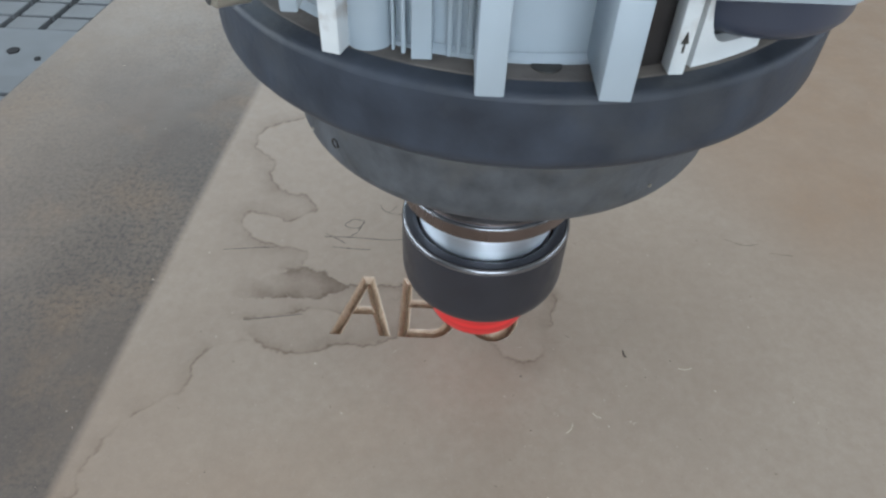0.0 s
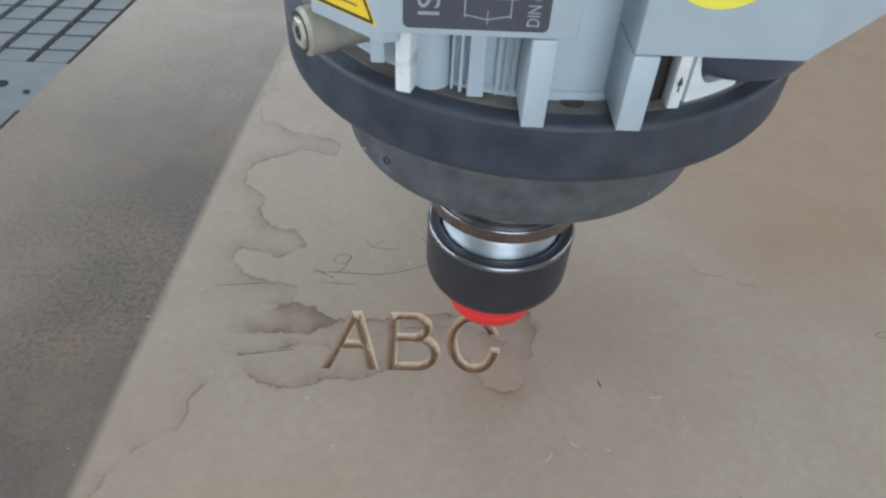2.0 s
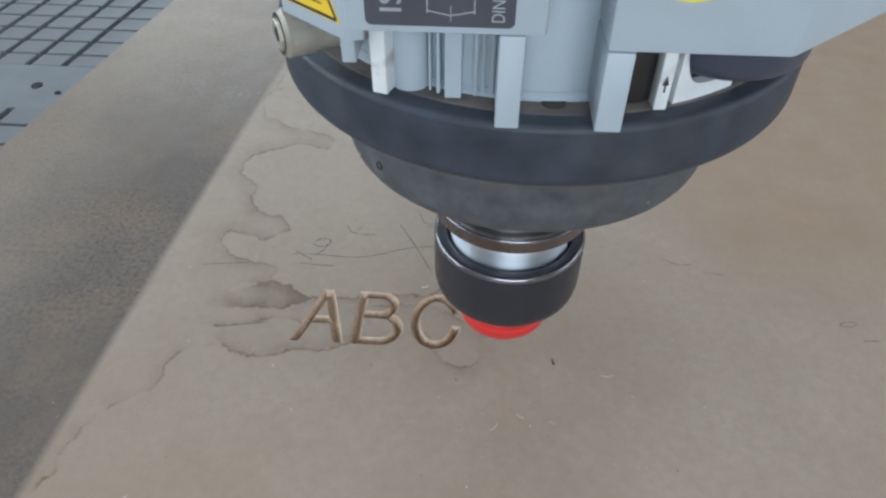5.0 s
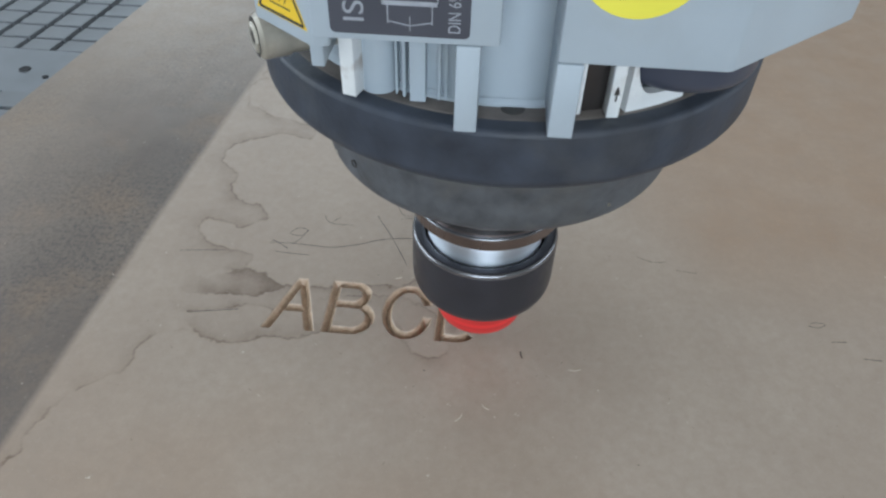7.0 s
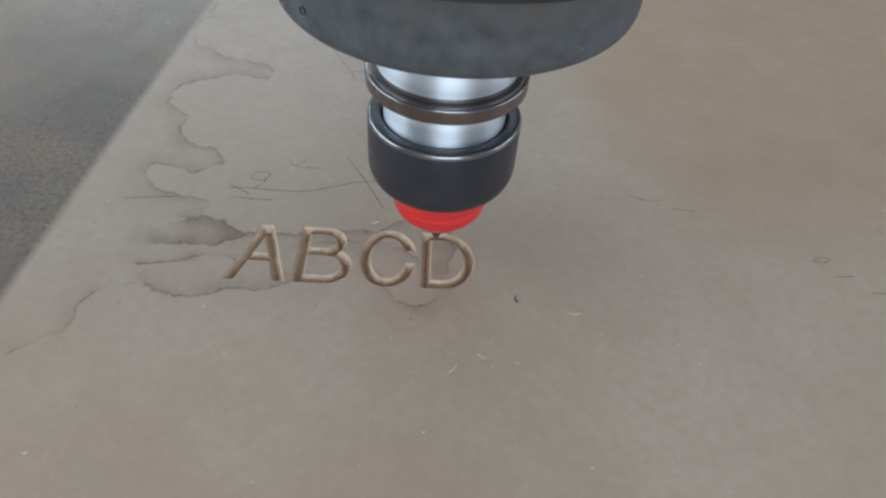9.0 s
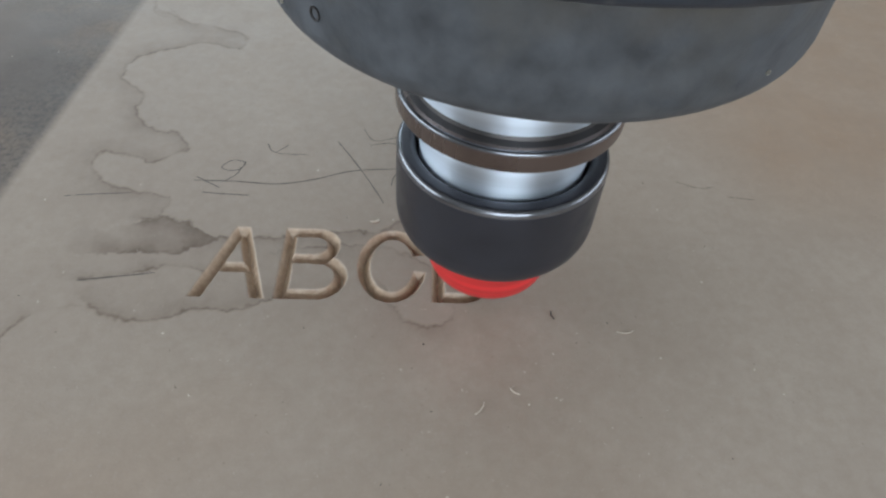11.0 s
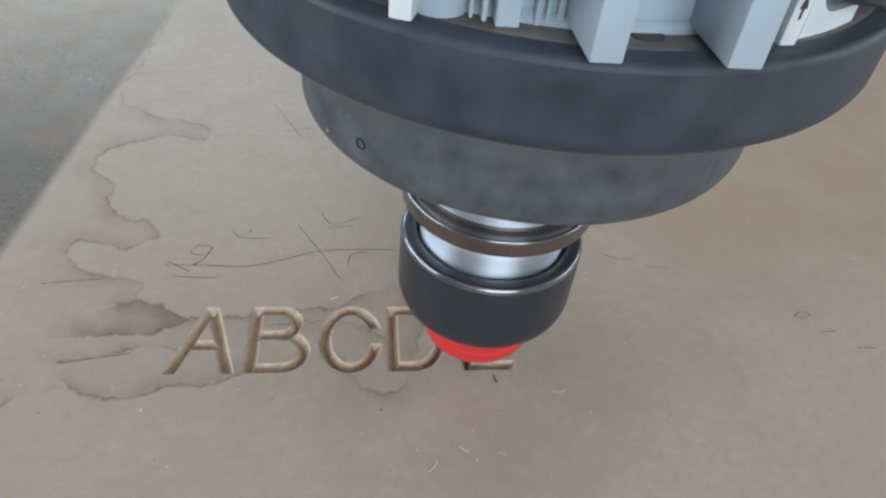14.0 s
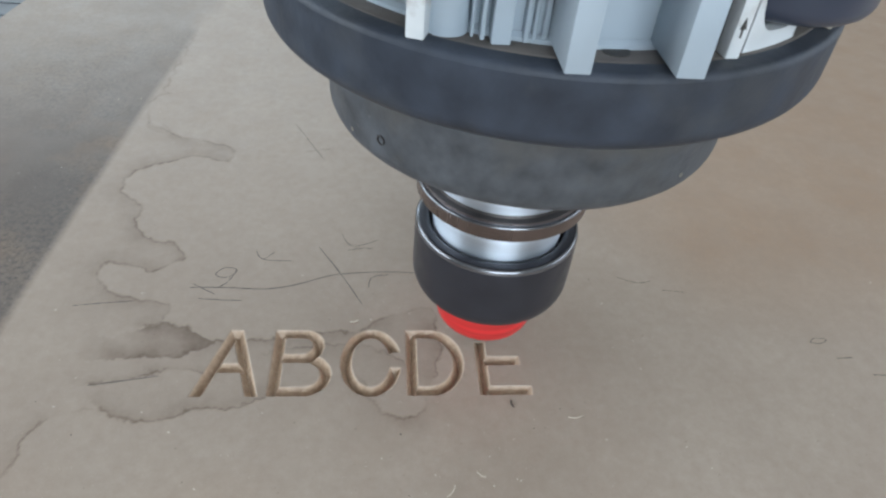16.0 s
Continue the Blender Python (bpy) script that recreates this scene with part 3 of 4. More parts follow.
def strips():
    """Each strip fills the stroke between two cross-cuts of it, end to end with the next."""
    for begins, ends, line in PASSES:
        way = []
        for (ax, ay), (bx, by) in zip(line, line[1:]):
            n = max(1, round(math.hypot(bx - ax, by - ay) / 1.7))
            way += [(ax + (bx - ax) * k / n, ay + (by - ay) * k / n) for k in range(n)]
        way.append(line[-1])
        sides = []
        for k, p in enumerate(way):
            q0, q1 = way[max(k - 1, 0)], way[min(k + 1, len(way) - 1)]
            d = math.hypot(q1[0] - q0[0], q1[1] - q0[1])
            nx, ny = -(q1[1] - q0[1]) / d * 2.3, (q1[0] - q0[0]) / d * 2.3
            sides.append(((p[0] + nx, p[1] + ny), (p[0] - nx, p[1] - ny)))
        for k in range(len(way) - 1):
            cx, cy = (way[k][0] + way[k + 1][0]) / 2, (way[k][1] + way[k + 1][1]) / 2
            outline = [(x - cx, y - cy) for x, y in (sides[k][0], sides[k][1], sides[k + 1][1], sides[k + 1][0])]
            ob = part("uncut_strip", prism([(x * MM, y * MM) for x, y in outline], -0.0006, 0.00005), FIBRE, BOARD, "fibreboard skin not yet milled away")
            px, py = np.array([(v.co.x + cx * MM, v.co.y + cy * MM) for v in ob.data.vertices]).T
            skin = np.zeros((len(px), 4))
            skin[:, 0] = stain_at(px, py)
            ob.data.color_attributes.new("marks", "FLOAT_COLOR", "POINT").data.foreach_set("color", skin.ravel())
            ob.matrix_local = Matrix.Translation((cx * MM, cy * MM, 0))
            STRIPS.append((ob, begins + (ends - begins) * (k + 0.5) / (len(way) - 1)))


strips()


# ---- pencil marks and dust on the board ----
PENCIL_LINES = [
    (0.30, [(-46, 38.2), (-36, 39.6), (-26, 40.6)]),
    (0.30, [(-30.5, 4.6), (-20, 6.4), (-10, 8.2)]),
    (0.30, [(-9, 47.5), (3.7, 47.6), (18, 47.0), (29, 49.7), (42, 54.8), (59, 56.5), (73, 56.2)]),
    (0.28, [(35, 70.2), (44.2, 55), (52.4, 39.3)]),
    (0.26, [(-1.3, 55.2), (1.6, 58), (5.9, 57), (4.4, 53.6), (1.5, 52.8), (-1, 53.8), (-1.3, 55.2)]),
    (0.26, [(5.9, 57), (4, 51), (1, 47.8)]),
    (0.28, [(-8.3, 49.4), (-3.1, 46.2), (0.2, 44.2)]),
    (0.30, [(-5, 42), (3, 41.4), (10.2, 41.2)]),
    (0.26, [(11.5, 67.5), (14.9, 62.7), (25.9, 62.2)]),
    (0.26, [(14.9, 62.7), (18.5, 67)]),
    (0.26, [(43.5, 78), (47.8, 71), (58.1, 75)]),
    (0.26, [(46, 68.5), (52, 70), (56, 69.5)]),
    (0.26, [(54.3, 48), (55.7, 53.6), (62, 55.2)]),
    (0.22, [(17, 161), (33, 130)]),
    (0.22, [(24, 137), (36, 139.5)]),
    (0.35, [(219.5, 14.6), (225.5, 14.9)]),
    (0.35, [(229, 7.3), (236, 7)]),
    (0.25, [(213, 22), (216, 24), (220, 23.4), (217, 21.4), (213, 22)]),
    (0.25, [(150, 55), (157, 52), (163, 53)]),
    (0.22, [(166, 48), (175, 47)]),
]


def ribbon(line, width, z):
    bm = bmesh.new()
    pts = [Vector((x * MM, y * MM, z)) for x, y in smooth_line(line, 6)]
    rows = []
    for k, p in enumerate(pts):
        d = (pts[min(k + 1, len(pts) - 1)] - pts[max(k - 1, 0)]).normalized()
        s = Vector((-d.y, d.x, 0)) * width * MM / 2 * (0.75 + 0.35 * math.sin(k * 2.3) * math.sin(k * 0.9)) * (0.4 if k in (0, len(pts) - 1) else 1)
        rows.append((bm.verts.new(p + s), bm.verts.new(p - s)))
    for a, b in zip(rows, rows[1:]):
        bm.faces.new((a[0], a[1], b[1], b[0]))
    return bm


for wide, line in PENCIL_LINES:
    part("pencil_mark", ribbon(line, 1.35 * wide, 0.00006), PENCIL, BOARD, "thin grey pencil stroke")


def splinter(name, x, y, turn, length, wide, mat, label):
    """A loose curled shaving lying on the board."""
    bm = box(-length / 2, length / 2, -wide / 2, wide / 2, 0.0, wide * 0.7)
    bmesh.ops.subdivide_edges(bm, edges=[e for e in bm.edges if abs(e.verts[0].co.x - e.verts[1].co.x) > 1e-6], cuts=4)
    for v in bm.verts:
        v.co.y += 0.12 * length * (2 * v.co.x / length) ** 2
        v.co.z += wide * 0.5 * abs(math.sin(5 * v.co.x / length))
    ob = part(name, bm, mat)
    ob.matrix_world = pose(x * MM, y * MM, 0.0, 0, 0, turn)
    return tagged(ob, label, "debris")


splinter("splinter", 100.3, -3.6, -78, 0.0028, 0.0004, DARK_CHIP, "short dark splinter lying on the board")
splinter("shaving", 79.5, -33.0, 55, 0.0042, 0.00035, CHIP, "pale curled shaving lying on the board")
splinter("shaving", 88.0, -28.0, -35, 0.0030, 0.0003, CHIP, "pale curled shaving lying on the board")
splinter("shaving", 120.0, -9.0, 5, 0.0045, 0.0003, CHIP, "pale curled shaving lying on the board")
splinter("shaving", 50.0, 31.0, 20, 0.0028, 0.0005, CHIP, "pale curled shaving lying on the board")


def dust(name, count, seed, mat, low, high, label):
    rng = random.Random(seed)
    verts, faces = [], []
    for _ in range(count):
        near = rng.random() < 0.55
        x = rng.gauss(0.06, 0.06) if near else rng.uniform(-0.16, 0.26)
        y = rng.gauss(-0.02, 0.035) if near else rng.uniform(-0.09, 0.24)
        if -0.002 < x < 0.11 and -0.002 < y < 0.03:
            continue
        r, a = rng.uniform(low, high) * (0.6 if rng.random() < 0.7 else 1.3), rng.uniform(0, 6.28)
        k, n = len(verts), rng.choice((4, 5))
        slim = rng.uniform(0.3, 1.0)
        for j in range(n):
            u, w = r * math.cos(6.283 * j / n), r * slim * math.sin(6.283 * j / n)
            verts.append((x + u * math.cos(a) - w * math.sin(a), y + u * math.sin(a) + w * math.cos(a), 0.00002))
        verts.append((x, y, 0.00004 + r * 0.5))
        faces += [(k + j, k + (j + 1) % n, k + n) for j in range(n)]
    me = bpy.data.meshes.new(name)
    me.from_pydata(verts, [], faces)
    me.materials.append(mat)
    return tagged(new(name, me), label, "dust", kind="stuff")


dust("pale_dust", 380, 3, CHIP, 0.00014, 0.00034, "pale fibre dust scattered on the board")
dust("dark_dust", 130, 4, DARK_CHIP, 0.00014, 0.0003, "dark specks scattered on the board")


# ---- the spindle ----
def flat(outline, m, lift, mat, name, parent, label=""):
    """A thin film with that outline (millimetres on the face), lying on a face."""
    return part(name, turned(prism([(x * MM, y * MM) for x, y in outline], 0, lift * MM), m), mat, parent, label)


def disc(cx, cy, r, n=48):
    return [(cx + r * math.cos(2 * math.pi * k / n), cy + r * math.sin(2 * math.pi * k / n)) for k in range(n)]


def corners(x0, x1, y0, y1, r, n=5):
    out = []
    for cx, cy, a in ((x1 - r, y1 - r, 0), (x0 + r, y1 - r, 90), (x0 + r, y0 + r, 180), (x1 - r, y0 + r, 270)):
        out += [(cx + r * math.cos(radians(a + 90 * k / n)), cy + r * math.sin(radians(a + 90 * k / n))) for k in range(n + 1)]
    return out


def bar(x0, y0, x1, y1, w):
    d = math.hypot(x1 - x0, y1 - y0)
    nx, ny = -(y1 - y0) / d * w / 2, (x1 - x0) / d * w / 2
    return [(x0 + nx, y0 + ny), (x0 - nx, y0 - ny), (x1 - nx, y1 - ny), (x1 + nx, y1 + ny)]


def mm(profile):
    return [(r * MM, z * MM) for r, z in profile]


def tool(profile, segs=96):
    """A turned part of the tool, about the spindle's own axis."""
    return lathe(mm(profile), segs, centre=(-0.4 * MM, 0))


def spindle():
    top = 330
    s = tagged(new("router_spindle"), "grey router spindle with dark flange, black collet nut and red-hubbed cutter", "spindle")
    # Tool and holder.
    part("cutter", tool([(0, 0), (1.0, 1.4), (2.2, 4), (3, 5.5), (3, 14), (0, 14)], 32), CARBIDE, s, "pointed engraving cutter", 40)
    part("cutter_hub", tool([(0, 11.2), (6.5, 11.2)] + rounded(6.5, 11.2, 9.6, 11.3, 10.6, 12.9, 5) + [(10.8, 13.3), (10.6, 13.7)] + rounded(10.6, 13.7, 12.8, 15.2, 14.6, 17.2, 6) + rounded(14.6, 17.2, 15.6, 18.4, 15.8, 21, 5) + [(16.0, 31), (0, 31)], 64), RED_PLASTIC, s, "bright red rounded plastic hub", 50)
    nut = part("collet_nut", tool([(12, 30.6), (16.4, 30)] + rounded(16.4, 30, 24.0, 30.8, 24.0, 38.5, 10) + [(24.0, 53.4)] + rounded(24.0, 53.4, 23.9, 55.3, 22.6, 55.6) + rounded(22.6, 55.6, 20.3, 55.9, 19.9, 54.9, 4) + [(19.7, 53.6), (19.4, 52), (19, 51)]), BLACK_OXIDE, s, "smooth black collet nut", 60)
    part("bottom_face", tool([(0, 30.8), (12.0, 30.7)]), BLACK_OXIDE, nut)
    # The rim's highlight, painted as a thin paler strip.
    part("rim_highlight", tool(rounded(24.04, 54.0, 24.0, 55.3, 23.1, 55.56, 8)), EDGE_HIGHLIGHT, nut, "paler glossy strip drawn as the rim's highlight", 60)
    holder = part("tool_holder", tool([(18.8, 50)] + [(19.0 - 0.09 * (k % 2), 52 + 0.45 * k) for k in range(20)] + [(19.0, 61.5), (19.0, 66.4)]), BRIGHT_STEEL, s, "bright turned steel neck of the tool holder", 40)
    part("gripper_ring", tool([(19.0, 66.2), (23.4, 66.2)] + rounded(23.4, 66.2, 24.3, 66.2, 24.3, 66.9, 4) + [(24.3, 70.1)] + rounded(24.3, 70.1, 24.3, 71.0, 23.5, 71.1, 4) + [(22.5, 71.1)]), BROWN_STEEL_AND_SHADE, holder, "browned steel gripper ring", 45)
    # The same for the bright line along the ring.
    part("ring_edge", tool(rounded(24.34, 70.3, 24.34, 71.04, 23.5, 71.14, 5)), EDGE_HIGHLIGHT, holder, "paler glossy strip drawn as the highlight on the ring's upper edge", 60)
    part("gripper_groove", tool([(22.5, 71.1), (21.0, 71.5), (20.7, 72.2)]), DARK_STEEL_AND_SHADE, holder, "dark gripper groove", 40)
    part("taper", tool([(20.7, 72.2), (21.1, 72.6), (21.5, 79), (21.5, 83.5)]), BRIGHT_STEEL, holder, "bright turned steel taper", 40)
    # Shade under the collar, put into the brown of this section.
    part("taper_root", tool([(21.5, 83.5), (21.1, 83.9), (20.8, 104)]), BROWN_STEEL_AND_SHADE, holder, "steel taper root, coloured brown for the shade under the collar", 40)
    # Nose.
    collar = part("collar", lathe(mm([(22.2, 106), (22.2, 93), (23, 92.4), (31, 92.4), (42.5, 92.8)] + rounded(42.5, 92.8, 47.7, 93.3, 48.2, 98.0, 8) + [(48.3, 117.6)]), 128, centre=(0.8 * MM, 0)), CAST, s, "worn grey cast nose collar", 40)
    for ang, z, r in ((-137.6, 101.0, 1.1), (-150, 98.4, 0.45), (-55.7, 99.3, 0.4)):
        a = radians(ang)
        m = Matrix.Translation(((0.8 + 47.35 * math.cos(a)) * MM, 47.35 * MM * math.sin(a), z * MM)) @ pose(0, 0, 0, 0, 90, ang)
        part("grub_screw", turned(lathe(mm([(0, 0.75), (r * 0.7, 0.75), (r * 0.75, 1.05), (r, 1.1), (r, 0)]), 20), m), DARK_STEEL_AND_SHADE if r > 0.6 else BEIGE_METAL, collar, "small dark set screw", 40)
    flange = part("flange", lathe(mm([(47, 116.3), (55, 116.4)] + rounded(55, 116.4, 61.2, 116.7, 61.7, 121.0, 8) + [(61.7, 130.6)] + rounded(61.7, 130.6, 61.6, 131.8, 60.3, 131.9, 4) + [(40, 131.9)]), 160, centre=(1.0 * MM, 0)), DARK_PAINT, s, "dark slate round flange", 40)
    part("ledge", lathe(mm([(40, 132.02), (57.2, 132.02), (57.6, 131.92)]), 128, centre=(1.0 * MM, 0)), DUSTY, flange, "dusty brown top of the flange")
    # Housing.
    part("core", lathe(mm([(51.9, 131), (51.9, top), (0, top)]), 128), HOUSING, s, "", 40)
    part("core_foot", lathe(mm([(53.1, 132), (53.1, 132.7), (52.2, 133.4)]), 96), HOUSING, s)
    plate = part("label_plate", box(-32.7 * MM, -1.4 * MM, -64 * MM, -44 * MM, 149.6 * MM, top * MM, 0.5 * MM), HOUSING, s, "pale grey housing pad with a dark label", 40)
    sign_pad = part("sign_pad", prism([(x * MM, y * MM) for x, y in ((-32.9, -63.6), (-45.5, -53.2), (-50, -30), (-30, -30), (-30, -63))], 147.6 * MM, top * MM, 0.4 * MM), HOUSING, s, "pale grey slanted housing pad", 40)
    side_pad = part("connector_pad", prism([(x * MM, y * MM) for x, y in ((8.2, -64), (36.6, -64), (64, -40.5), (72, -20), (40, 0), (8.2, -20))], 147.4 * MM, top * MM, 0.7 * MM), HOUSING, s, "pale grey housing pad with a round sticker", 40)
    for x0, x1, y1 in ((-8.6, -4.5, -50), (8.3, 12.8, -50)):
        part("rib", box(x0 * MM, x1 * MM, -64 * MM, y1 * MM, 132.9 * MM, (149.5 if x0 < 0 else 147.3) * MM, 0.3 * MM), HOUSING, s, "", 40)
    part("rib", box(-35.4 * MM, -32.9 * MM, -57 * MM, -46 * MM, 140.5 * MM, 147.5 * MM, 0.3 * MM), HOUSING, s, "", 40)
    part("post", turned(box(-1.5 * MM, 1.6 * MM, -2 * MM, 4 * MM, 132 * MM, 149.5 * MM, 0.3 * MM), pose(-29.4 * MM, -50.4 * MM, 0, 0, 0, -18)), WHITE_PAINT, s, "white square post", 40)
    part("boss", lathe(mm([(3.6, 132), (3.4, 149.5)]), 40, centre=(-24.6 * MM, -47.4 * MM)), HOUSING, s, "", 40)
    for x0, x1, y in ((-27.4, -26.6, -48.5), (-21.0, -20.5, -50.5), (-19.5, -18.8, -51.5), (-17.9, -14.8, -53), (-12.7, -11.9, -52), (-11.3, -10.6, -52), (-9.8, -8.9, -52)):
        part("fin", box(x0 * MM, x1 * MM, y * MM, -44 * MM, 132 * MM, 149.5 * MM, 0.15 * MM, 1), HOUSING, s)
    part("drain_notch", lathe(mm([(0, 132.2), (2.3, 132.2), (2.5, 131.5)]), 24, centre=(2.2 * MM, -53.3 * MM)), BLACK_INK, s, "dark drain notch")
    # Under the connector pad.
    # Added dark backing, stands in for the shaded depth of the cavity.
    part("slot_backing", prism([(x * MM, y * MM) for x, y in ((12.9, -53.4), (18.4, -51.8), (25.2, -48.6), (25.2, -44), (12.9, -44))], 132 * MM, 147.3 * MM), DARK_STEEL_AND_SHADE, s, "dark backing added for the shade in the slot")
    part("slot_strip", box(14.2 * MM, 15.0 * MM, -54.2 * MM, -52 * MM, 132 * MM, 147.3 * MM, 0.2 * MM, 1), WHITE_PAINT, s, "")
    post = part("marked_post", turned(box(-1.2 * MM, 1.2 * MM, -1.4 * MM, 2.0 * MM, 132 * MM, 147.3 * MM, 0.25 * MM), pose(20.9 * MM, -53.2 * MM, 0, 0, 0, 6)), WHITE_PAINT, s, "chipped white post with a small arrow", 40)
    face = pose(20.9 * MM, -53.2 * MM, 0, 0, 0, 6) @ Matrix.Translation((0, -1.42 * MM, 0)) @ pose(0, 0, 0, 90)
    flat([(-0.6, 137.0), (0.6, 137.0), (0, 139.0)], face, 0.05, BLACK_INK, "arrow_mark", post)
    flat(bar(0, 135.6, 0, 137.0, 0.35), face, 0.05, BLACK_INK, "arrow_shaft", post)
    arm, steps, rows = bmesh.new(), 24, []
    for k in range(steps + 1):
        far = k / steps
        ang = radians(-65.5 + 14.5 * far)
        tall = 134.9 + 12.3 * (1 - far) ** 9
        rows.append([arm.verts.new((rad * MM * math.cos(ang), rad * MM * math.sin(ang), h * MM)) for rad, h in ((57.4, 132.06), (57.4, tall), (55.4, tall + 0.2), (55.4, 132.06))])
    for p, q in zip(rows, rows[1:]):
        for k in range(4):
            arm.faces.new((p[k], q[k], q[(k + 1) % 4], p[(k + 1) % 4]))
    arm.faces.new(rows[0][::-1])
    arm.faces.new(rows[-1])
    bmesh.ops.recalc_face_normals(arm, faces=arm.faces)
    part("guard_arm", arm, WHITE_PAINT, s, "chipped white curved guard", 40)
    part("connector", lathe(mm([(0, 135.9), (9, 135.9)] + rounded(9, 135.9, 15.0, 136.0, 15.5, 139.5, 6) + [(15.5, 147.2)]), 64, centre=(34.2 * MM, -38.3 * MM)), DEEP_BLUE, s, "dark blue round connector", 40)
    for x, y in ((45.4, -39.4), (50.4, -32.8), (54.0, -26.0)):
        part("screw", lathe(mm([(0, 133.3), (0.5, 133.25), (0.8, 132.8), (0.8, 132)]), 16, centre=(x * MM, y * MM)), BEIGE_METAL, s, "small bright screw", 40)
    # Side fitting with a hexagonal end.
    aim = pose(-49.6 * MM, -44.9 * MM, 139.6 * MM) @ look((0, 0, 0), (0.82, 0.50, -0.02))
    fit = part("coolant_fitting", turned(lathe(mm([(0, 0.0), (3.9, 0.0), (4.6, -0.8), (4.6, -6), (4.2, -6.5), (4.2, -18)]), 40), aim), BEIGE_METAL, s, "beige coolant fitting", 40)
    part("end_ring", turned(lathe(mm([(3.1, 0.06), (4.0, 0.06)]), 32), aim), BLACK_INK, fit, "flat black ring round the hexagonal plug")
    part("hex_socket", turned(lathe(mm([(1.6, 0.5), (2.7, 0.6), (3.1, 0.3), (3.1, -0.6)]), 6), aim), BEIGE_METAL, fit, "hexagonal plug")
    part("socket_hole", turned(lathe(mm([(0, 0.35), (1.7, 0.35)]), 6), aim), BLACK_INK, fit)
    part("hose_bracket", box(-66 * MM, -62 * MM, -31 * MM, -22 * MM, 143 * MM, top * MM, 0.6 * MM), HOUSING, s, "", 40)
    # Label.
    label = flat(corners(-29.4, -6.4, 150.9, 200, 1.0), FRONT, 0.12, LABEL_GREY, "label", plate, "dark grey label with pale drawing")
    ink = FRONT @ Matrix.Translation((0, 0, 0.13 * MM))
    lettering("lettering", "ISO 30", 4.9 * MM, ink @ pose(-23.7 * MM, 152.7 * MM, 0, 0, 0, 90), LABEL_INK, label, "pale lettering ISO 30", 1.12)
    lettering("lettering", "DIN 69871-1", 2.9 * MM, ink @ pose(-8.0 * MM, 151.7 * MM, 0, 0, 0, 90), LABEL_INK, label, "pale lettering DIN 69871", 0.72)
    c = -16.2
    for x0, y0, x1, y1, w in ((c - 3.6, 153.0, c - 3.6, 156.2, 0.2), (c + 3.6, 153.0, c + 3.6, 156.2, 0.2), (c - 3.6, 153.4, c, 152.7, 0.18), (c + 3.6, 153.4, c, 152.7, 0.18),
                              (c - 4.6, 156.4, c + 4.6, 156.4, 0.75), (c - 4.6, 157.7, c + 4.6, 157.7, 0.55), (c - 4.6, 158.8, c + 4.6, 158.8, 0.6), (c - 4.5, 156, c - 4.5, 159, 0.2), (c + 4.5, 156, c + 4.5, 159, 0.2),
                              (c - 3.2, 159.2, c - 2.4, 168, 0.22), (c + 3.2, 159.2, c + 2.4, 168, 0.22), (c, 151.8, c, 154.2, 0.12), (c, 157, c, 170, 0.1)):
        flat(bar(x0, y0, x1, y1, w), ink, 0.03, LABEL_INK, "drawing_line", label)
    # Hot-surface sign on the slanted pad.
    a, b = Vector((-32.9, -63.6, 0)) * MM, Vector((-45.5, -53.2, 0)) * MM
    along_face = (a - b).normalized()
    out = Vector((along_face.y, -along_face.x, 0))
    slant = Matrix(((along_face.x, 0, out.x, b.x), (along_face.y, 0, out.y, b.y), (0, 1, 0, 0), (0, 0, 0, 1)))
    wide = (a - b).length / MM
    tri = lambda g: [(1.2 + g * 1.73, 150.2 + g), (wide - 0.9 - g * 1.73, 150.2 + g), (wide / 2 + 0.15, 163.6 - 2 * g)]
    sign = flat(tri(0), slant @ Matrix.Translation((0, 0, 0.02 * MM)), 0.1, YELLOW, "hot_surface_sign", sign_pad, "yellow triangular hot surface sign")
    for (x0, y0), (x1, y1) in zip(tri(0.45), tri(0.45)[1:] + tri(0.45)[:1]):
        flat(bar(x0, y0, x1, y1, 0.55), slant @ Matrix.Translation((0, 0, 0.12 * MM)), 0.03, BLACK_INK, "sign_border", sign)
    mid = wide / 2 + 0.15
    flat(bar(mid - 2.9, 152.4, mid + 2.9, 152.4, 0.35), slant @ Matrix.Translation((0, 0, 0.12 * MM)), 0.03, OLIVE_INK, "sign_bar", sign)
    for k in (-1, 0, 1):
        pts = [(mid + k * 1.5 + 0.45 * math.sin(j * 1.05), 153.2 + j * 0.62) for j in range(7)]
        for p, q in zip(pts, pts[1:]):
            flat(bar(*p, *q, 0.32), slant @ Matrix.Translation((0, 0, 0.12 * MM)), 0.03, OLIVE_INK, "heat_wave", sign)
    # Round sticker.
    seal = flat(disc(19.0, 166.0, 10.2), FRONT, 0.08, LEMON, "round_sticker", side_pad, "yellow and green round sticker")
    flat(disc(20.2, 168.6, 9.3), FRONT @ Matrix.Translation((0, 0, 0.09 * MM)), 0.05, GREEN, "green_disc", seal, "green disc")
    over = FRONT @ Matrix.Translation((0, 0, 0.15 * MM))
    flat([(16.2, 161.8), (25.0, 162.4), (25.6, 163.8), (24.6, 163.5), (16.6, 163.1)], over, 0.03, BLACK_INK, "print_bar", seal)
    flat([(18.6, 164.8), (22.4, 165.0), (22.2, 166.1), (18.9, 165.9)], over, 0.03, BLACK_INK, "print_bar", seal)
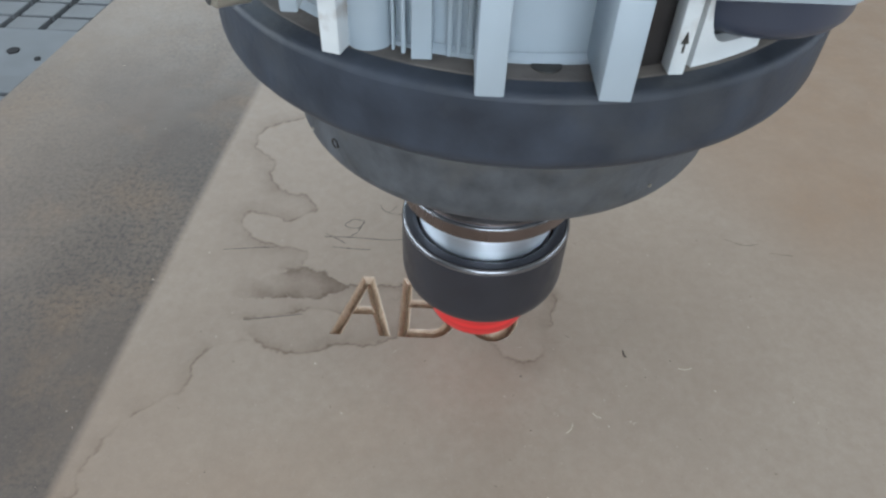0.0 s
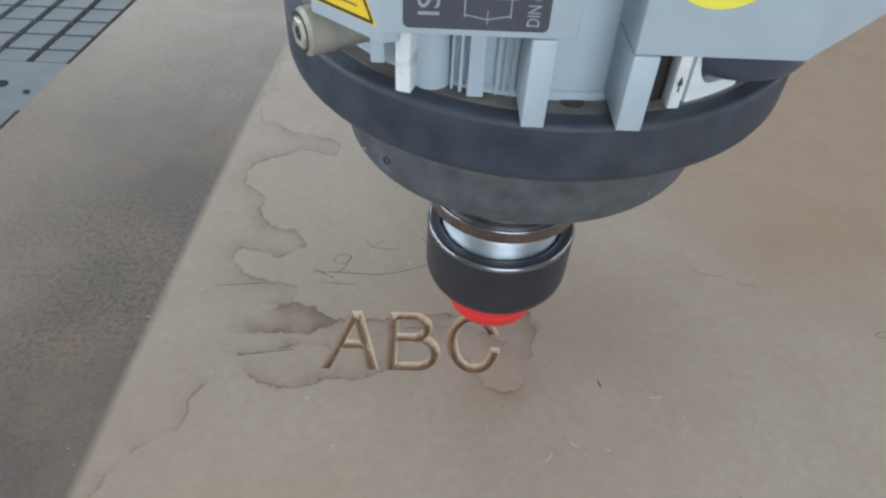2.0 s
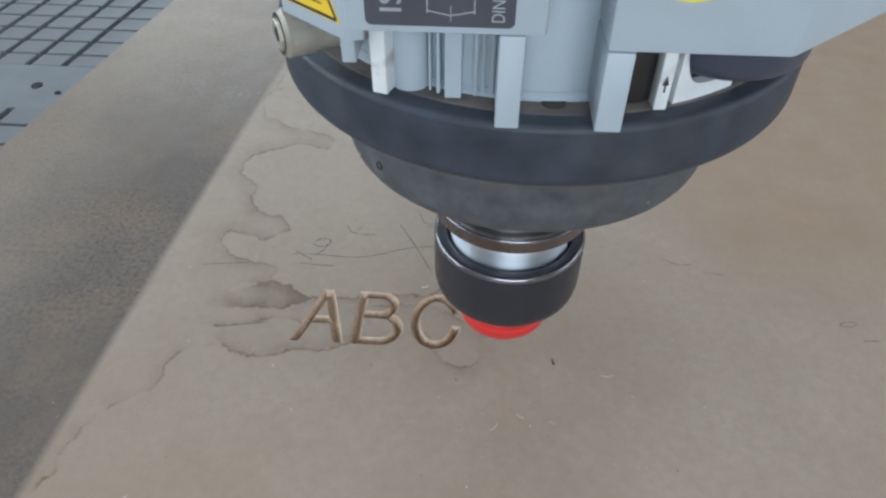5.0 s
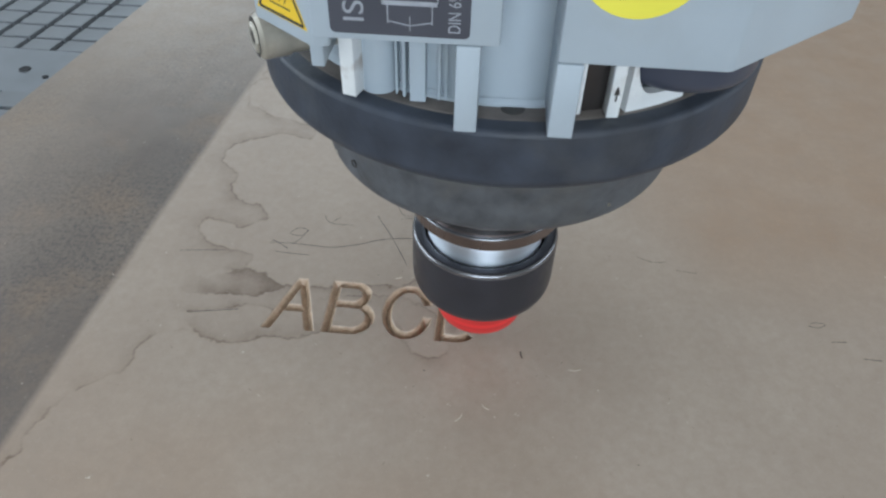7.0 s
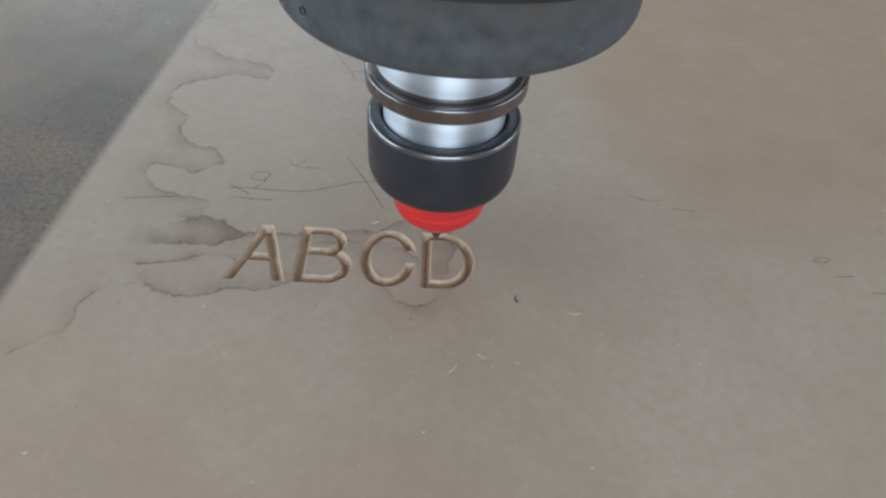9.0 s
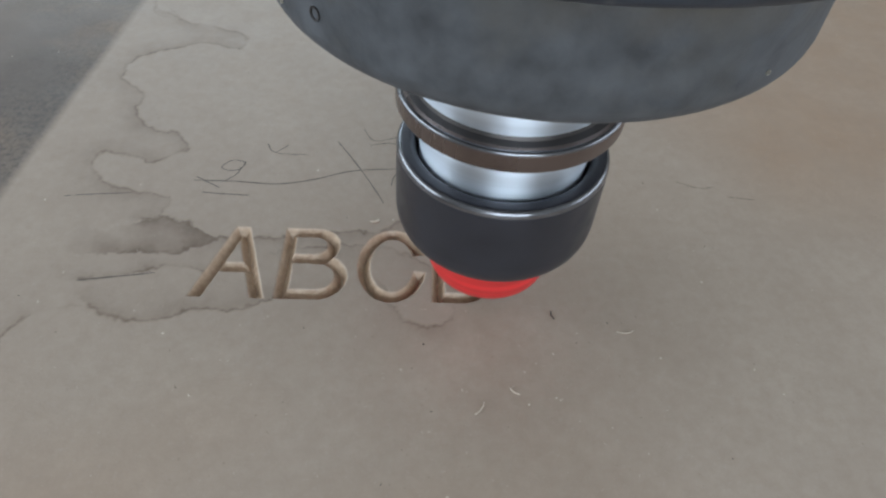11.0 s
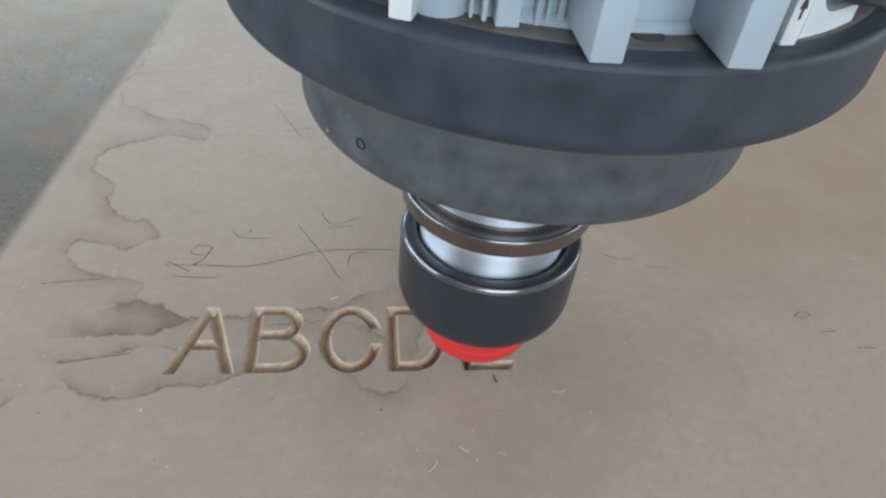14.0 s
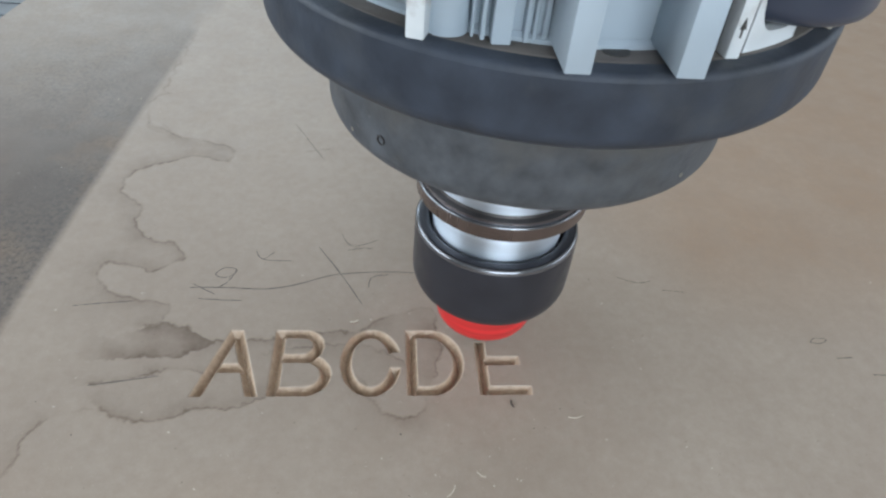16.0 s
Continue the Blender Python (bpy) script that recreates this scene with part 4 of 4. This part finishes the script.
    for x, y, x1, y1 in ((13.3, 159.2, 14.4, 160.4), (14.0, 160.0, 15.0, 159.6), (15.4, 159.3, 16.0, 159.9), (16.3, 159.0, 17.4, 159.3)):
        flat(bar(x, y, x1, y1, 0.35), over, 0.03, OLIVE_INK, "print_bar", seal)
    return s


SPINDLE = spindle()

# Seconds and the place of the cutter's point.
CUTS = [
    (0, 0.0504, 0.0027, 0.0011),
    (0.5, 0.0508, 0.0230, -0.0011),
    (1, 0.0602, 0.0243, -0.0003),
    (1.5, 0.0617, 0.0183, 0.0003),
    (2, 0.0616, 0.0217, 0.0003),
    (2.5, 0.0507, 0.0230, 0.0001),
    (3, 0.0479, 0.0092, 0.0007),
    (3.2, 0.0516, 0.0015, 0.0011),
    (3.6, 0.0585, 0.0005, 0.0000),
    (4.1, 0.0645, 0.0085, 0.0000),
    (4.5, 0.0680, 0.0080, 0.0040),
    (5, 0.0810, 0.0030, 0.0040),
    (5.5, 0.0801, 0.0018, -0.0004),
    (6, 0.0708, 0.0123, 0.0001),
    (6.5, 0.0775, 0.0238, -0.0020),
    (7, 0.0838, 0.0062, -0.0010),
    (7.5, 0.0844, 0.0156, 0.0036),
    (8, 0.0844, 0.0157, -0.0002),
    (8.2, 0.0843, 0.0153, 0.0001),
    (8.7, 0.0795, 0.0245, 0.0000),
    (9.2, 0.0705, 0.0245, 0.0000),
    (9.8, 0.0692, 0.0100, 0.0000),
    (10.3, 0.0721, 0.0041, -0.0023),
    (10.5, 0.0709, 0.0022, -0.0014),
    (11, 0.0816, 0.0041, -0.0019),
    (11.5, 0.0853, 0.0166, 0.0012),
    (12, 0.1090, 0.0034, 0.0032),
    (12.5, 0.1077, -0.0001, 0.0029),
    (13, 0.1079, 0.0000, 0.0010),
    (13.5, 0.1063, 0.0010, -0.0006),
    (14, 0.0937, 0.0041, -0.0007),
    (14.5, 0.0975, 0.0141, -0.0016),
    (15, 0.1047, 0.0149, -0.0017),
    (15.5, 0.0976, 0.0147, -0.0006),
    (16, 0.0928, 0.0242, -0.0020),
]


def motions():
    walk(SPINDLE, [(t, pose(x, y, z)) for t, x, y, z in CUTS])
    for ob, t in STRIPS:
        m = ob.matrix_basis.copy()
        low = Matrix.Translation((0, 0, -0.006)) @ m
        if t > 15.9:
            walk(ob, [(0, m), (16, m)])
        else:
            walk(ob, [(0, m), (t - 0.12, m), (t + 0.02, low), (16, low)])


motions()
